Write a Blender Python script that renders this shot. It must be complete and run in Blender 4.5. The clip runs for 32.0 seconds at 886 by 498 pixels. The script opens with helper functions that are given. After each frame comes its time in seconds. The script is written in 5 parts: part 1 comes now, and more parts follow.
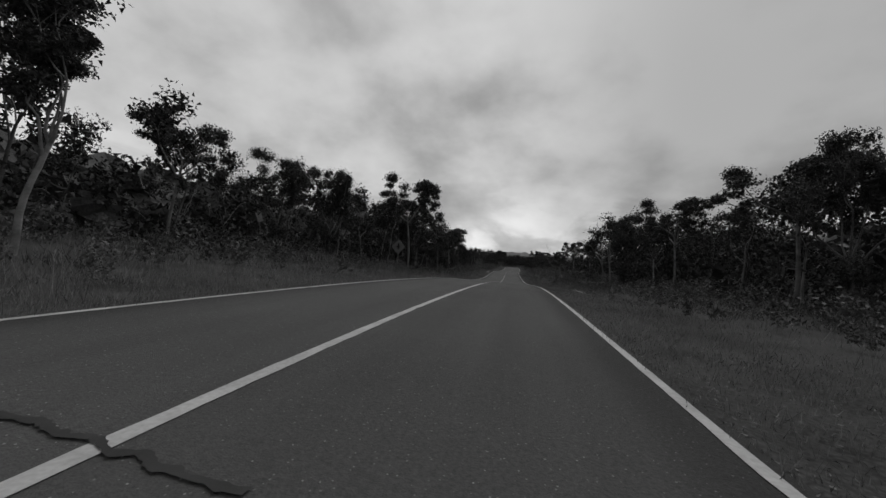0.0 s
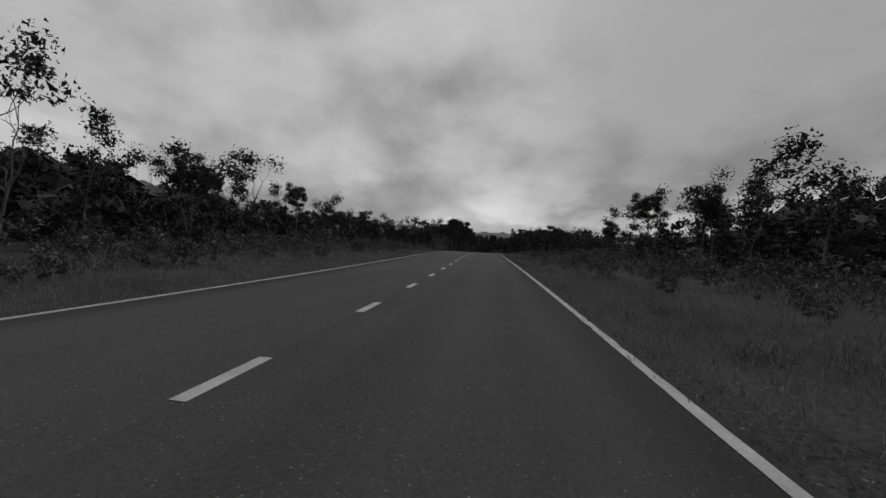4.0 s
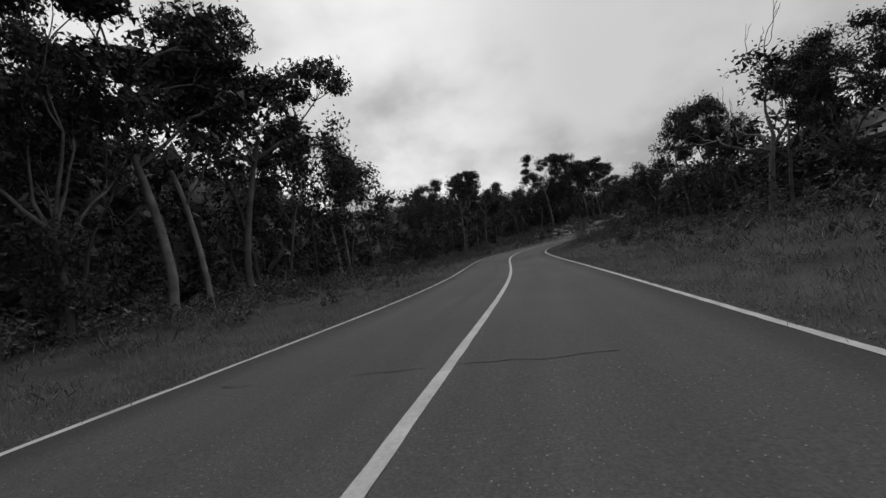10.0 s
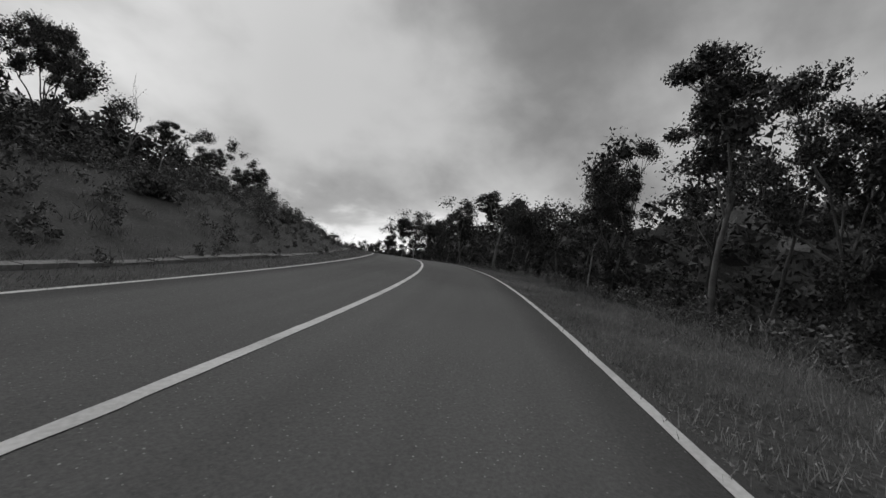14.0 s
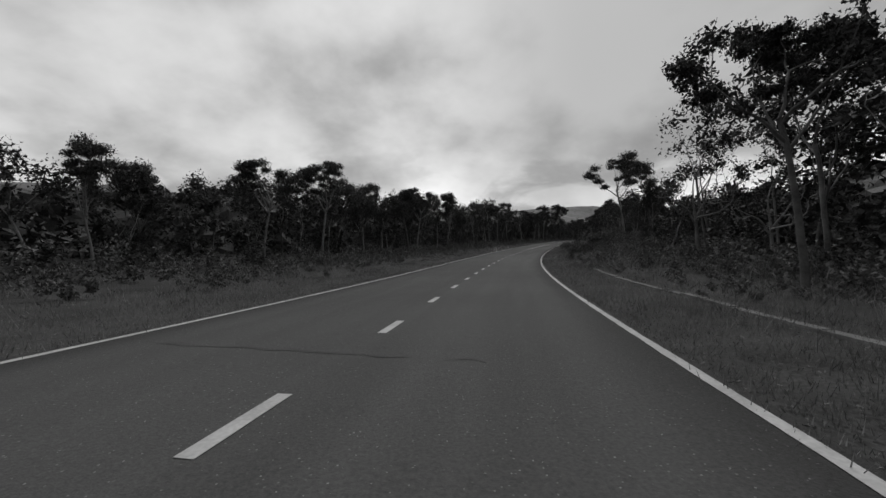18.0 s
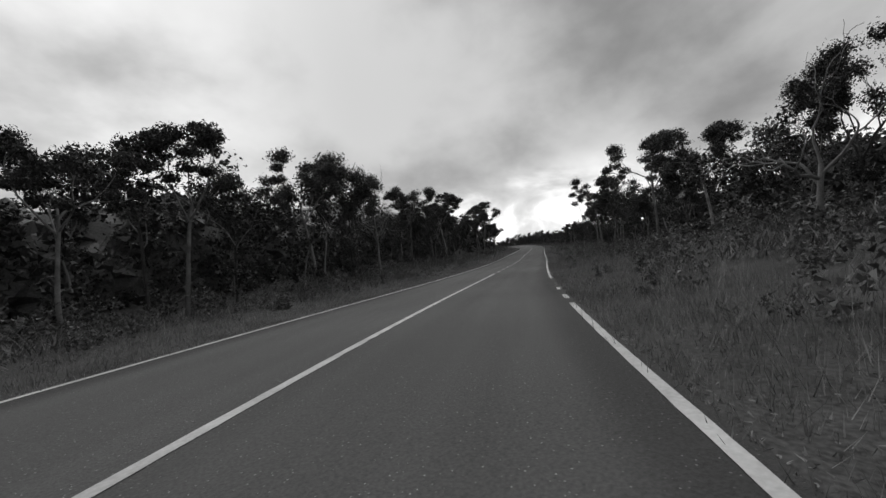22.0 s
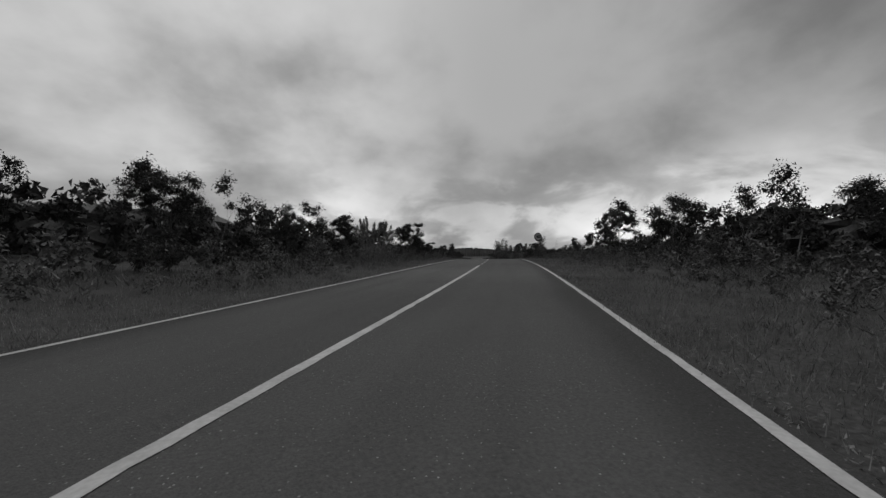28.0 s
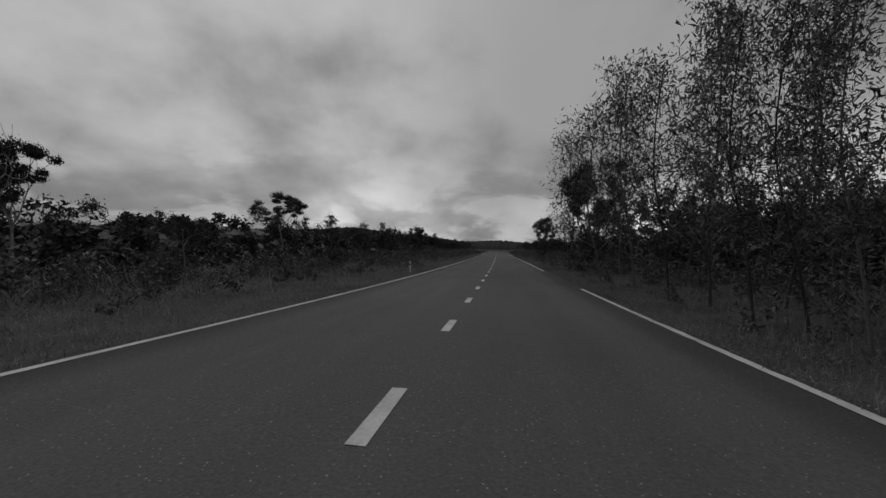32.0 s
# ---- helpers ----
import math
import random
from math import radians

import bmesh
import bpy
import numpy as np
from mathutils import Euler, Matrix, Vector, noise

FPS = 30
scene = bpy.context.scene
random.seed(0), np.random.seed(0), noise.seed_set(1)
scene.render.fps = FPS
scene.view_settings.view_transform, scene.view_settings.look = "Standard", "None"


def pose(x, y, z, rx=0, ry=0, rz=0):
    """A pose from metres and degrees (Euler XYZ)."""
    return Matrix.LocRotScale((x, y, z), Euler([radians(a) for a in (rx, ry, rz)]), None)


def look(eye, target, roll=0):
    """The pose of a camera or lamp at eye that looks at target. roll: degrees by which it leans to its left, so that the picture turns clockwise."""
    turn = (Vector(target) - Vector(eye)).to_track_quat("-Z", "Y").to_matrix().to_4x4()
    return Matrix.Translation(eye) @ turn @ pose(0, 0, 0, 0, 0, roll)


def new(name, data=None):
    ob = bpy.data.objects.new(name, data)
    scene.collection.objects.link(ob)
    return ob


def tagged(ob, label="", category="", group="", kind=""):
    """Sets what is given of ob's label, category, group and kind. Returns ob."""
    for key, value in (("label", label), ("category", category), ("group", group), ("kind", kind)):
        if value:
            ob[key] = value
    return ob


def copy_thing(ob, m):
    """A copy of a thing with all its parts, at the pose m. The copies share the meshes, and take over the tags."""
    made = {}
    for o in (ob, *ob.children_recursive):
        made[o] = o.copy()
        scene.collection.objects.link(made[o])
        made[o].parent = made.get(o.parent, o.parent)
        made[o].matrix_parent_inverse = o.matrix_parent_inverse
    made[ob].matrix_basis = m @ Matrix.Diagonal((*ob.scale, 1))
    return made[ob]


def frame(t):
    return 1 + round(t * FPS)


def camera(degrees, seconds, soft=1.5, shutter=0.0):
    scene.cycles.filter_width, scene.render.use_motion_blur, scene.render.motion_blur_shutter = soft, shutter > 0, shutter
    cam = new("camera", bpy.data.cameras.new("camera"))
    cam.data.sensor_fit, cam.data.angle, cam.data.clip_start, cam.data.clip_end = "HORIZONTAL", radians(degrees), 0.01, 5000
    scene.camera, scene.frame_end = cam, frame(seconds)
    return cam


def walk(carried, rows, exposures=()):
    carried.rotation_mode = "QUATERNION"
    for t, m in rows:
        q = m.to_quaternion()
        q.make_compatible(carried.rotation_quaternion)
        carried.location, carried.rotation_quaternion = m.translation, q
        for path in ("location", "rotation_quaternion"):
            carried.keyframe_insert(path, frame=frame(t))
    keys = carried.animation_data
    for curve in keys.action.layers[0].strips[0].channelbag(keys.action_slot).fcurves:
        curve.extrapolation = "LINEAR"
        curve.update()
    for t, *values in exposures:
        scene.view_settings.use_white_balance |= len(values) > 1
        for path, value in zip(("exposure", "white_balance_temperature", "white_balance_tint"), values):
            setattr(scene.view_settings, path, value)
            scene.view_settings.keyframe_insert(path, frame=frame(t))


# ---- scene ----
# The road is laid out from stations 5 m apart: bends in 1/10000 per metre (to the left), grades in 1/1000,
# and the height of the tree tops over the road on either side, in metres.
BENDS, GRADES, LEFT_TOPS, RIGHT_TOPS = [], [], [], []


def stretch(bends, grades, left, right):
    BENDS.extend(b / 1e4 for b in bends)
    GRADES.extend(g / 1e3 for g in grades)
    LEFT_TOPS.extend(left)
    RIGHT_TOPS.extend(right)


stretch(bends=[-88, -77, -58, -24, -3, 4, 3, 2, 3, 9, 14, 12, 5, 0, -2, 1, 4, 5, -1, -11, -18, -20, -17, -10, -3, -1, -1, -1, 1, 6, 11, 15],
        grades=[61.6, 53.3, 42.7, 29.4, 19.5, 10.5, 0.5, -9.9, -18.7, -23.4, -20.4, -12.5, -2, 9, 19.1, 27.3, 33.5, 38.9, 42.3, 41.9, 38.6, 33.2, 26.1, 18.8, 13.4, 12.7, 15.4, 19.7, 25, 30.5, 35.8, 40.7],
        left=[8, 8, 7.9, 7.7, 8.3, 6.9, 6.6, 7.7, 7.5, 7.6, 8.3, 8, 8.1, 11.1, 11.9, 8, 8.3, 8.9, 9.6, 9.8, 9.6, 10.3, 8.8, 6.2, 5.3, 4.9, 5.8, 6.1, 6, 7.2, 5.9, 6.2],
        right=[6.7, 6.7, 6.7, 6.8, 6.7, 6.7, 7.1, 7.9, 7.5, 7.6, 8.4, 9.4, 9.6, 9.4, 9, 8.4, 8.3, 7.5, 6.1, 6.1, 5.9, 5.6, 5.3, 5.2, 5, 5, 4.7, 4.8, 5.3, 5.4, 5.1, 5.3])
stretch(bends=[17, 16, 11, 3, -6, -16, -23, -28, -28, -24, -16, -7, 2, 12, 20, 16, 4, -11, -23, -26, -20, -11, -12, -15, -10, 10, 42, 82, 115, 118, 96, 67],
        grades=[44.8, 47.7, 49.4, 49.7, 48.5, 45.8, 41.5, 35.7, 28.5, 19.8, 9.9, -0.3, -9.9, -18, -22.6, -25.1, -25.4, -23.2, -18.2, -10.3, 0.6, 14.8, 28.4, 38.8, 45.3, 48.7, 49.6, 48.1, 44.1, 41.6, 38.9, 35.1],
        left=[7.6, 5.9, 5.8, 6, 5.9, 5.2, 4.5, 4.7, 4.9, 4.4, 4.4, 4.3, 4.6, 5.1, 5.2, 5.3, 5.6, 6.6, 7.7, 8.3, 9.8, 9.3, 9.5, 11.9, 12.5, 13.2, 12.1, 10.3, 7.8, 7.5, 9.5, 8.4],
        right=[5.3, 5.3, 5.5, 6.2, 6.4, 6.3, 5.8, 3.8, 3.2, 3.2, 3.2, 3.3, 3.1, 3.4, 3.8, 6.3, 7.3, 6.8, 8, 7.4, 9.1, 9.6, 9.8, 10.5, 11.3, 11.3, 10.2, 10.6, 11.2, 10.3, 11.2, 11.9])
stretch(bends=[42, 28, 22, 6, -49, -132, -206, -225, -170, -85, -10, 36, 54, 48, 15, -44, -121, -195, -234, -238, -228, -208, -169, -116, -53, -7, 8, 2, -8, -13, -6, 3],
        grades=[30.7, 26.2, 22.6, 21.6, 24.4, 25.8, 23.2, 16.2, 14.4, 16.7, 19.9, 25.6, 34, 42.7, 49.9, 54.6, 57.6, 60.7, 66.4, 73.8, 79.6, 85, 91.1, 93.5, 88.7, 88.9, 91.8, 94.1, 94.1, 92.8, 92.7, 98.8],
        left=[9.1, 11.5, 9.8, 8.8, 9.5, 9.5, 10.9, 11, 10.5, 10.7, 10.5, 10.8, 13.1, 12.8, 12.2, 13, 11.1, 10.2, 9.7, 9.9, 13.1, 12.5, 11.5, 12, 11.6, 11.9, 11.9, 14.7, 16, 13.7, 11.8, 9.6],
        right=[10.8, 10.6, 10.2, 9.1, 7.5, 7.7, 6.6, 5.7, 6.9, 6.9, 7.1, 6.8, 7.1, 7.9, 8.2, 7.5, 6.8, 6.5, 5.8, 6.1, 7.4, 7.4, 5.9, 5.3, 5.4, 5.4, 5.3, 5.1, 5.9, 6, 6.8, 7.1])
stretch(bends=[-1, -13, -20, -12, 13, 48, 81, 106, 125, 139, 140, 130, 113, 96, 81, 68, 57, 48, 41, 36, 32, 30, 29, 29, 30, 31, 31, 28, 20, 11, 4, -2],
        grades=[107.3, 112.6, 113, 110.3, 107.1, 106.2, 111.1, 113.9, 110.8, 102.3, 90.6, 78.6, 67.3, 57.2, 48.4, 40.8, 34, 27.9, 22.4, 17.4, 12.7, 8.3, 4, -0.3, -4.7, -9.4, -14.6, -20.4, -25.9, -30.5, -34, -36.4],
        left=[9.4, 9.4, 8.9, 8.5, 7.4, 7.1, 7, 7.2, 7.1, 6.6, 6.6, 6.7, 6.5, 6.4, 6.3, 6.2, 6, 5.9, 5.8, 5.7, 5.5, 6.1, 6.3, 6.3, 6.3, 6.3, 6.2, 6.2, 6.4, 5.5, 5.2, 5.1],
        right=[7.1, 7.2, 8.3, 8.4, 6.6, 8.4, 7.4, 7.4, 8.3, 9, 8.5, 7.8, 8.8, 9.3, 9.8, 9.7, 9.6, 9.6, 9.7, 9.7, 9.2, 5.6, 5.3, 5.4, 5.5, 5.6, 5.7, 5.4, 5.3, 6.6, 7.2, 8.3])
stretch(bends=[-7, -13, -21, -31, -39, -43, -45, -44, -43, -40, -33, -23, -12, -6, -6, -12, -19, -28, -39, -52, -67, -84, -96, -95, -80, -64, -55, -54, -55, -54, -44, -30],
        grades=[-36.8, -33.9, -26.7, -19.1, -11.3, -4.2, 1.6, 5.7, 8.6, 11.8, 14.6, 16.2, 16.6, 16.3, 15.9, 15.6, 15.7, 16.2, 17.3, 18.3, 18.8, 19.1, 20.3, 22.8, 24.7, 24, 19.9, 12.9, 4.4, -3.1, -4.4, -1],
        left=[5.1, 5, 5.2, 5.2, 5.2, 6.2, 7.8, 7.9, 8.1, 8, 8.3, 7.9, 8.3, 8.9, 7.5, 7.3, 6.4, 8.6, 11.1, 10.2, 8.7, 8.5, 7.2, 7.1, 8.2, 9.4, 10.6, 11.4, 11.3, 7, 6.5, 7.6],
        right=[7.8, 8.1, 8.6, 8.5, 9.6, 9.4, 7, 6.5, 6, 6.6, 6.9, 6.7, 5.3, 5.2, 6.2, 6.4, 7.3, 7.3, 7.8, 8, 8.9, 9.9, 8.2, 8, 7.2, 7.8, 8.7, 10, 8.4, 9.7, 7.3, 6.1])
stretch(bends=[-22, -18, -13, -1, 16, 18, 7, -5, -12, -12, -8, -2, 2, 4, 6, 14, 27, 43, 55, 59, 60, 60, 61, 61, 62, 61, 55, 44, 33, 23, 16, 12],
        grades=[4.1, 9.3, 13.6, 16.8, 19.2, 22.2, 26.6, 31.4, 35.5, 37.9, 38.8, 38.9, 40.1, 40.7, 39.6, 36.7, 33.4, 31.6, 33.9, 40.5, 47.3, 51.9, 53.6, 52.8, 50.2, 46.6, 41.5, 36.4, 32, 28.6, 26.2, 24.6],
        left=[8.6, 9.4, 10, 9.4, 7.8, 7.7, 8.3, 8.6, 11.5, 10.7, 9.8, 7.9, 8, 8.5, 9.1, 10.8, 12.6, 9.8, 7, 6.6, 7.3, 8.4, 8.6, 9, 7.6, 6.9, 7.5, 7.5, 6.5, 5.4, 5.3, 5.3],
        right=[5.4, 6.8, 7.1, 8.5, 6, 5.5, 6, 7.3, 8.8, 10.3, 9.8, 9, 5.1, 4.7, 5.1, 6.4, 7.4, 6.9, 5.7, 4.9, 5.4, 5, 3.9, 4.7, 4.3, 4.1, 4, 4.3, 5.4, 4.4, 4.3, 4.4])
stretch(bends=[10, 9, 9, 10, 11, 12, 14, 16, 19, 21, 22, 19, 14, 8, 5, 5, 6, 6, 5, 3, 1, 0, -1, -2, -3, -2, 2, 7, 12, 16, 17, 16],
        grades=[23.6, 23.1, 23.1, 23.3, 23.7, 24.2, 24.6, 24.7, 24, 22, 17.6, 13.1, 7.6, 0.8, -5.7, -11.6, -16.3, -19.7, -21.6, -22.2, -21.2, -19, -17.5, -16.7, -16.3, -16.3, -16.8, -18.3, -20.1, -22.1, -23.9, -24.9],
        left=[5.2, 5.1, 5.1, 5, 4.9, 4.3, 4.4, 4.5, 4.3, 4.3, 4.3, 4.4, 3.5, 3.6, 3.8, 2.8, 2.4, 2.4, 2.4, 2.7, 2.5, 2.6, 2.8, 3, 3.3, 3.9, 4.3, 4.5, 4.6, 4.2, 2.9, 3.3],
        right=[4.7, 5.2, 6.1, 6.1, 6, 5.3, 4.1, 4, 4.1, 4.1, 4, 3.9, 4.6, 4.4, 3.3, 2.8, 2.5, 2.9, 3.2, 3.1, 2.8, 2.3, 2, 2.4, 2.6, 3.3, 3.4, 4.3, 3.7, 3.7, 3.8, 4.1])
stretch(bends=[13, 9, 5, 2, 2, 3, 5, 6, 6, 4, 2, 0, -1, -1, -1, -1, -1, -1, -1, -1, 0, 0, 0, 0, 0, 0, 0, 0, 0, 0, 0, 0],
        grades=[-24.5, -22.1, -17, -10.8, -6.1, -3.1, -1.5, -0.6, -0.1, 0.2, 0.4, 0.6, 0.7, 0.8, 0.8, 0.8, 0.8, 0.7, 0.7, 0.6, 0.6, 0.5, 0.5, 0.4, 0.4, 0.4, 0.3, 0.3, 0.3, 0.3, 0.3, 0.2],
        left=[2.9, 3, 3.5, 2.9, 2.5, 3.9, 3.7, 3.6, 3.8, 3.8, 3.9, 4.1, 4.9, 5.1, 4, 4, 4, 4, 4, 4, 4, 4, 4, 4, 4, 4, 4, 4, 4, 4, 4, 4],
        right=[5.6, 4.6, 4, 3.7, 4, 4.8, 5.3, 5.2, 6.2, 6.1, 5, 4, 4, 4, 4, 4, 4, 4, 4, 4, 4, 4, 4, 4, 4, 4, 4, 4, 4, 4, 4, 4])
stretch(bends=[0, 0, 0, 0, 0, 0, 0, 0],
        grades=[0.2, 0.2, 0.2, 0.2, 0.2, 0.2, 0.2, 0.2],
        left=[4, 4, 4, 4, 4, 4, 4, 4],
        right=[4, 4, 4, 4, 4, 4, 4, 4])

LANE = 3.204        # width of a lane, centre line to edge line
EYE = 1.02         # height of the camera over the road
STEP = 5.0
fine = np.arange(0.0, STEP * (len(BENDS) - 1), 0.5)
_k = np.interp(fine, np.arange(len(BENDS)) * STEP, BENDS)
_g = np.interp(fine, np.arange(len(GRADES)) * STEP, GRADES)
HEAD = np.concatenate([[0], np.cumsum((_k[1:] + _k[:-1]) / 4)])
HEAD -= HEAD[40]
_m = (HEAD[1:] + HEAD[:-1]) / 2
ROADX = np.concatenate([[0], np.cumsum(-np.sin(_m) / 2)])
ROADY = np.concatenate([[0], np.cumsum(np.cos(_m) / 2)])
ROADZ = np.concatenate([[0], np.cumsum((_g[1:] + _g[:-1]) / 4)])
LENGTH = fine[-1]


def at(s, table):
    return np.interp(s, fine, table)


# ---- camera: seconds, station, offset from the centre line, turn, tilt and lean against the road
DRIVE = [
    (0, 10.51, 1.806, 0.1853, 0.0109, 0.0880),
    (0.5, 27.97, 1.873, 0.2195, 0.0200, 0.0112),
    (1, 45.36, 1.536, 0.2043, 0.0096, -0.0041),
    (1.5, 62.65, 1.173, 0.1658, -0.0072, 0.0442),
    (2, 80.90, 0.886, 0.1798, 0.0166, -0.0144),
    (2.5, 98.57, 1.192, 0.2659, 0.0282, -0.1044),
    (3, 116.62, 1.200, 0.0973, 0.0210, 0.0153),
    (3.5, 134.96, 1.668, 0.1303, -0.0022, 0.0447),
    (5.5, 206.20, 1.481, 0.1421, 0.0154, 0.0235),
    (6, 224.03, 1.568, 0.1728, 0.0321, 0.0067),
    (6.5, 242.09, 1.804, 0.1355, 0.0132, 0.0088),
    (7, 259.67, 2.206, 0.1484, 0.0087, 0.0286),
    (7.5, 277.42, 2.281, 0.1563, 0.0154, 0.0100),
    (8, 295.19, 2.002, 0.1806, 0.0006, 0.1437),
    (8.5, 312.95, 0.779, 0.1877, -0.0076, 0.0862),
    (9, 330.82, 0.458, 0.1949, 0.0209, -0.0410),
    (9.5, 348.90, 2.189, 0.1700, 0.0250, -0.1449),
    (10, 366.30, 0.947, 0.2279, 0.0383, -0.1272),
    (10.5, 383.71, 0.534, 0.1254, 0.0085, 0.0226),
    (11, 400.94, 1.071, 0.1544, 0.0256, -0.1400),
    (11.5, 417.69, 2.437, 0.1397, 0.0527, -0.2120),
    (12, 434.78, 2.876, 0.2006, 0.0607, -0.1182),
    (13, 469.09, 2.633, 0.1628, 0.0220, 0.0168),
    (13.5, 486.50, 2.426, 0.1343, 0.0040, 0.0124),
    (14, 503.96, 1.851, 0.1212, 0.0007, 0.1268),
    (14.5, 521.37, 1.630, 0.1355, -0.0152, 0.1790),
    (16.5, 591.10, 1.906, 0.2055, -0.0003, 0.0052),
    (17, 608.62, 1.839, 0.1902, 0.0253, 0.0142),
    (17.5, 625.86, 1.582, 0.1717, 0.0157, -0.0037),
    (18, 643.48, 1.610, 0.1683, 0.0177, -0.0123),
    (18.5, 660.71, 1.623, 0.1894, 0.0044, -0.0205),
    (19, 678.21, 1.391, 0.1698, 0.0141, -0.0265),
    (19.5, 695.52, 1.625, 0.1868, 0.0052, 0.0063),
    (20, 712.78, 1.088, 0.1958, 0.0187, -0.0253),
    (20.5, 729.99, 1.102, 0.1679, 0.0202, -0.0356),
    (21, 747.16, 1.339, 0.2076, 0.0297, -0.1256),
    (21.5, 764.34, 1.522, 0.2238, 0.0323, -0.1722),
    (22, 781.50, 2.281, 0.1804, 0.0347, -0.0985),
    (22.5, 798.68, 1.815, 0.1065, 0.0282, -0.0327),
    (23, 815.83, 2.181, 0.1303, 0.0271, 0.0528),
    (23.5, 833.25, 2.162, 0.1395, 0.0161, 0.0221),
    (24, 850.13, 2.230, 0.1581, 0.0201, 0.0215),
    (24.5, 867.68, 1.687, 0.1352, -0.0030, 0.0212),
    (25, 884.66, 1.844, 0.1071, -0.0129, 0.0833),
    (25.5, 901.93, 2.015, 0.1451, -0.0043, 0.0840),
    (26, 919.17, 2.141, 0.1823, 0.0300, 0.0944),
    (26.5, 936.43, 1.679, 0.1794, 0.0037, 0.0882),
    (28.5, 1005.26, 1.963, 0.1869, 0.0115, -0.0106),
    (29, 1022.29, 1.943, 0.1419, 0.0361, 0.0213),
    (29.5, 1039.17, 2.042, 0.1498, 0.0110, 0.0317),
    (30, 1056.58, 1.871, 0.1641, 0.0152, 0.0053),
    (30.5, 1073.49, 1.544, 0.1503, 0.0128, 0.0262),
    (31, 1090.95, 1.554, 0.1616, 0.0145, 0.0279),
    (31.5, 1108.26, 1.225, 0.1800, 0.0162, 0.0336),
    (32, 1125.34, 0.773, 0.1672, 0.0214, 0.0142),
]


def glide(t, ts, vs):
    """Smooth curve through the given values (cubic Hermite)."""
    ts, vs = np.asarray(ts, float), np.asarray(vs, float)
    d = np.diff(vs) / np.diff(ts)
    h = np.diff(ts)
    m = np.empty_like(vs)
    m[0], m[-1] = d[0], d[-1]
    m[1:-1] = (d[:-1] * h[1:] + d[1:] * h[:-1]) / (h[1:] + h[:-1])
    i = np.clip(np.searchsorted(ts, t) - 1, 0, len(ts) - 2)
    x = (t - ts[i]) / h[i]
    return ((2 * x**3 - 3 * x**2 + 1) * vs[i] + (x**3 - 2 * x**2 + x) * h[i] * m[i]
            + (-2 * x**3 + 3 * x**2) * vs[i + 1] + (x**3 - x**2) * h[i] * m[i + 1])


def car_pose(t):
    cols = list(zip(*DRIVE))
    s, d, yaw, tilt, lean = (float(glide(t, cols[0], c)) for c in cols[1:])
    h = at(s, HEAD)
    eye = Vector((at(s, ROADX) + d * math.cos(h), at(s, ROADY) + d * math.sin(h), at(s, ROADZ) + EYE))
    a, e = h + yaw, math.atan(at(s, _g)) + tilt
    fw = Vector((-math.sin(a) * math.cos(e), math.cos(a) * math.cos(e), math.sin(e)))
    return look(eye, eye + fw, math.degrees(lean))


cam = camera(100.850, 32.0, soft=1.5)
walk(cam, [(round(i * 0.1, 1), car_pose(i * 0.1)) for i in range(321)], exposures=[(0, 0.05), (1, 0.05), (2, 0.1), (3, -0.2), (5, -0.15), (6, -0.1), (7, 0.25), (8, 0.3), (9, 0.45), (12, 0.6), (14, 0.45), (17, 0.35), (19, 0.25), (20, 0.55), (21, 0.75), (22, 0.65), (24, 0.6), (25, 0.65), (26, 0.3), (29, -0.05), (32, -0.3)])

# ---- sky and light: low cloud, grey daylight
SUN_TURN, SUN_HIGH = radians(20), radians(55)
world = bpy.data.worlds.new("sky")
scene.world = world
world.use_nodes = True
wt = world.node_tree
for nd in list(wt.nodes):
    wt.nodes.remove(nd)


def wnode(kind, **inputs):
    nd = wt.nodes.new(kind)
    for k, v in inputs.items():
        nd.inputs[k].default_value = v
    return nd


def wmath(op, a, b=None, c=None):
    nd = wt.nodes.new("ShaderNodeMath")
    nd.operation = op
    for i, v in enumerate((a, b, c)):
        if v is None:
            continue
        if isinstance(v, (int, float)):
            nd.inputs[i].default_value = v
        else:
            wt.links.new(v, nd.inputs[i])
    return nd.outputs[0]


coord = wnode("ShaderNodeTexCoord")
sep = wnode("ShaderNodeSeparateXYZ")
wt.links.new(coord.outputs["Generated"], sep.inputs[0])
sx, sy, sz = sep.outputs
# the cloud deck seen in perspective
up = wmath("MAXIMUM", sz, 0.0)
deck = wmath("ADD", up, 0.55)
comb = wnode("ShaderNodeCombineXYZ")
wt.links.new(wmath("DIVIDE", sx, deck), comb.inputs[0])
wt.links.new(wmath("DIVIDE", sy, deck), comb.inputs[1])
wt.links.new(wmath("MULTIPLY", up, 0.6), comb.inputs[2])
big = wnode("ShaderNodeTexNoise", Scale=1.15, Detail=3.0, Roughness=0.42, Distortion=0.25)
wt.links.new(comb.outputs[0], big.inputs["Vector"])
fine_cloud = wnode("ShaderNodeTexNoise", Scale=3.4, Detail=6.0, Roughness=0.52, Distortion=0.1)
wt.links.new(comb.outputs[0], fine_cloud.inputs["Vector"])
mix = wmath("ADD", wmath("MULTIPLY", big.outputs["Fac"], 0.66), wmath("MULTIPLY", fine_cloud.outputs["Fac"], 0.34))
shade = wnode("ShaderNodeMapRange")
shade.interpolation_type = "SMOOTHSTEP"
shade.inputs["From Min"].default_value, shade.inputs["From Max"].default_value = 0.38, 0.62
shade.inputs["To Min"].default_value, shade.inputs["To Max"].default_value = 0.16, 0.60
wt.links.new(mix, shade.inputs["Value"])
sky = wt.nodes.new("ShaderNodeTexSky")
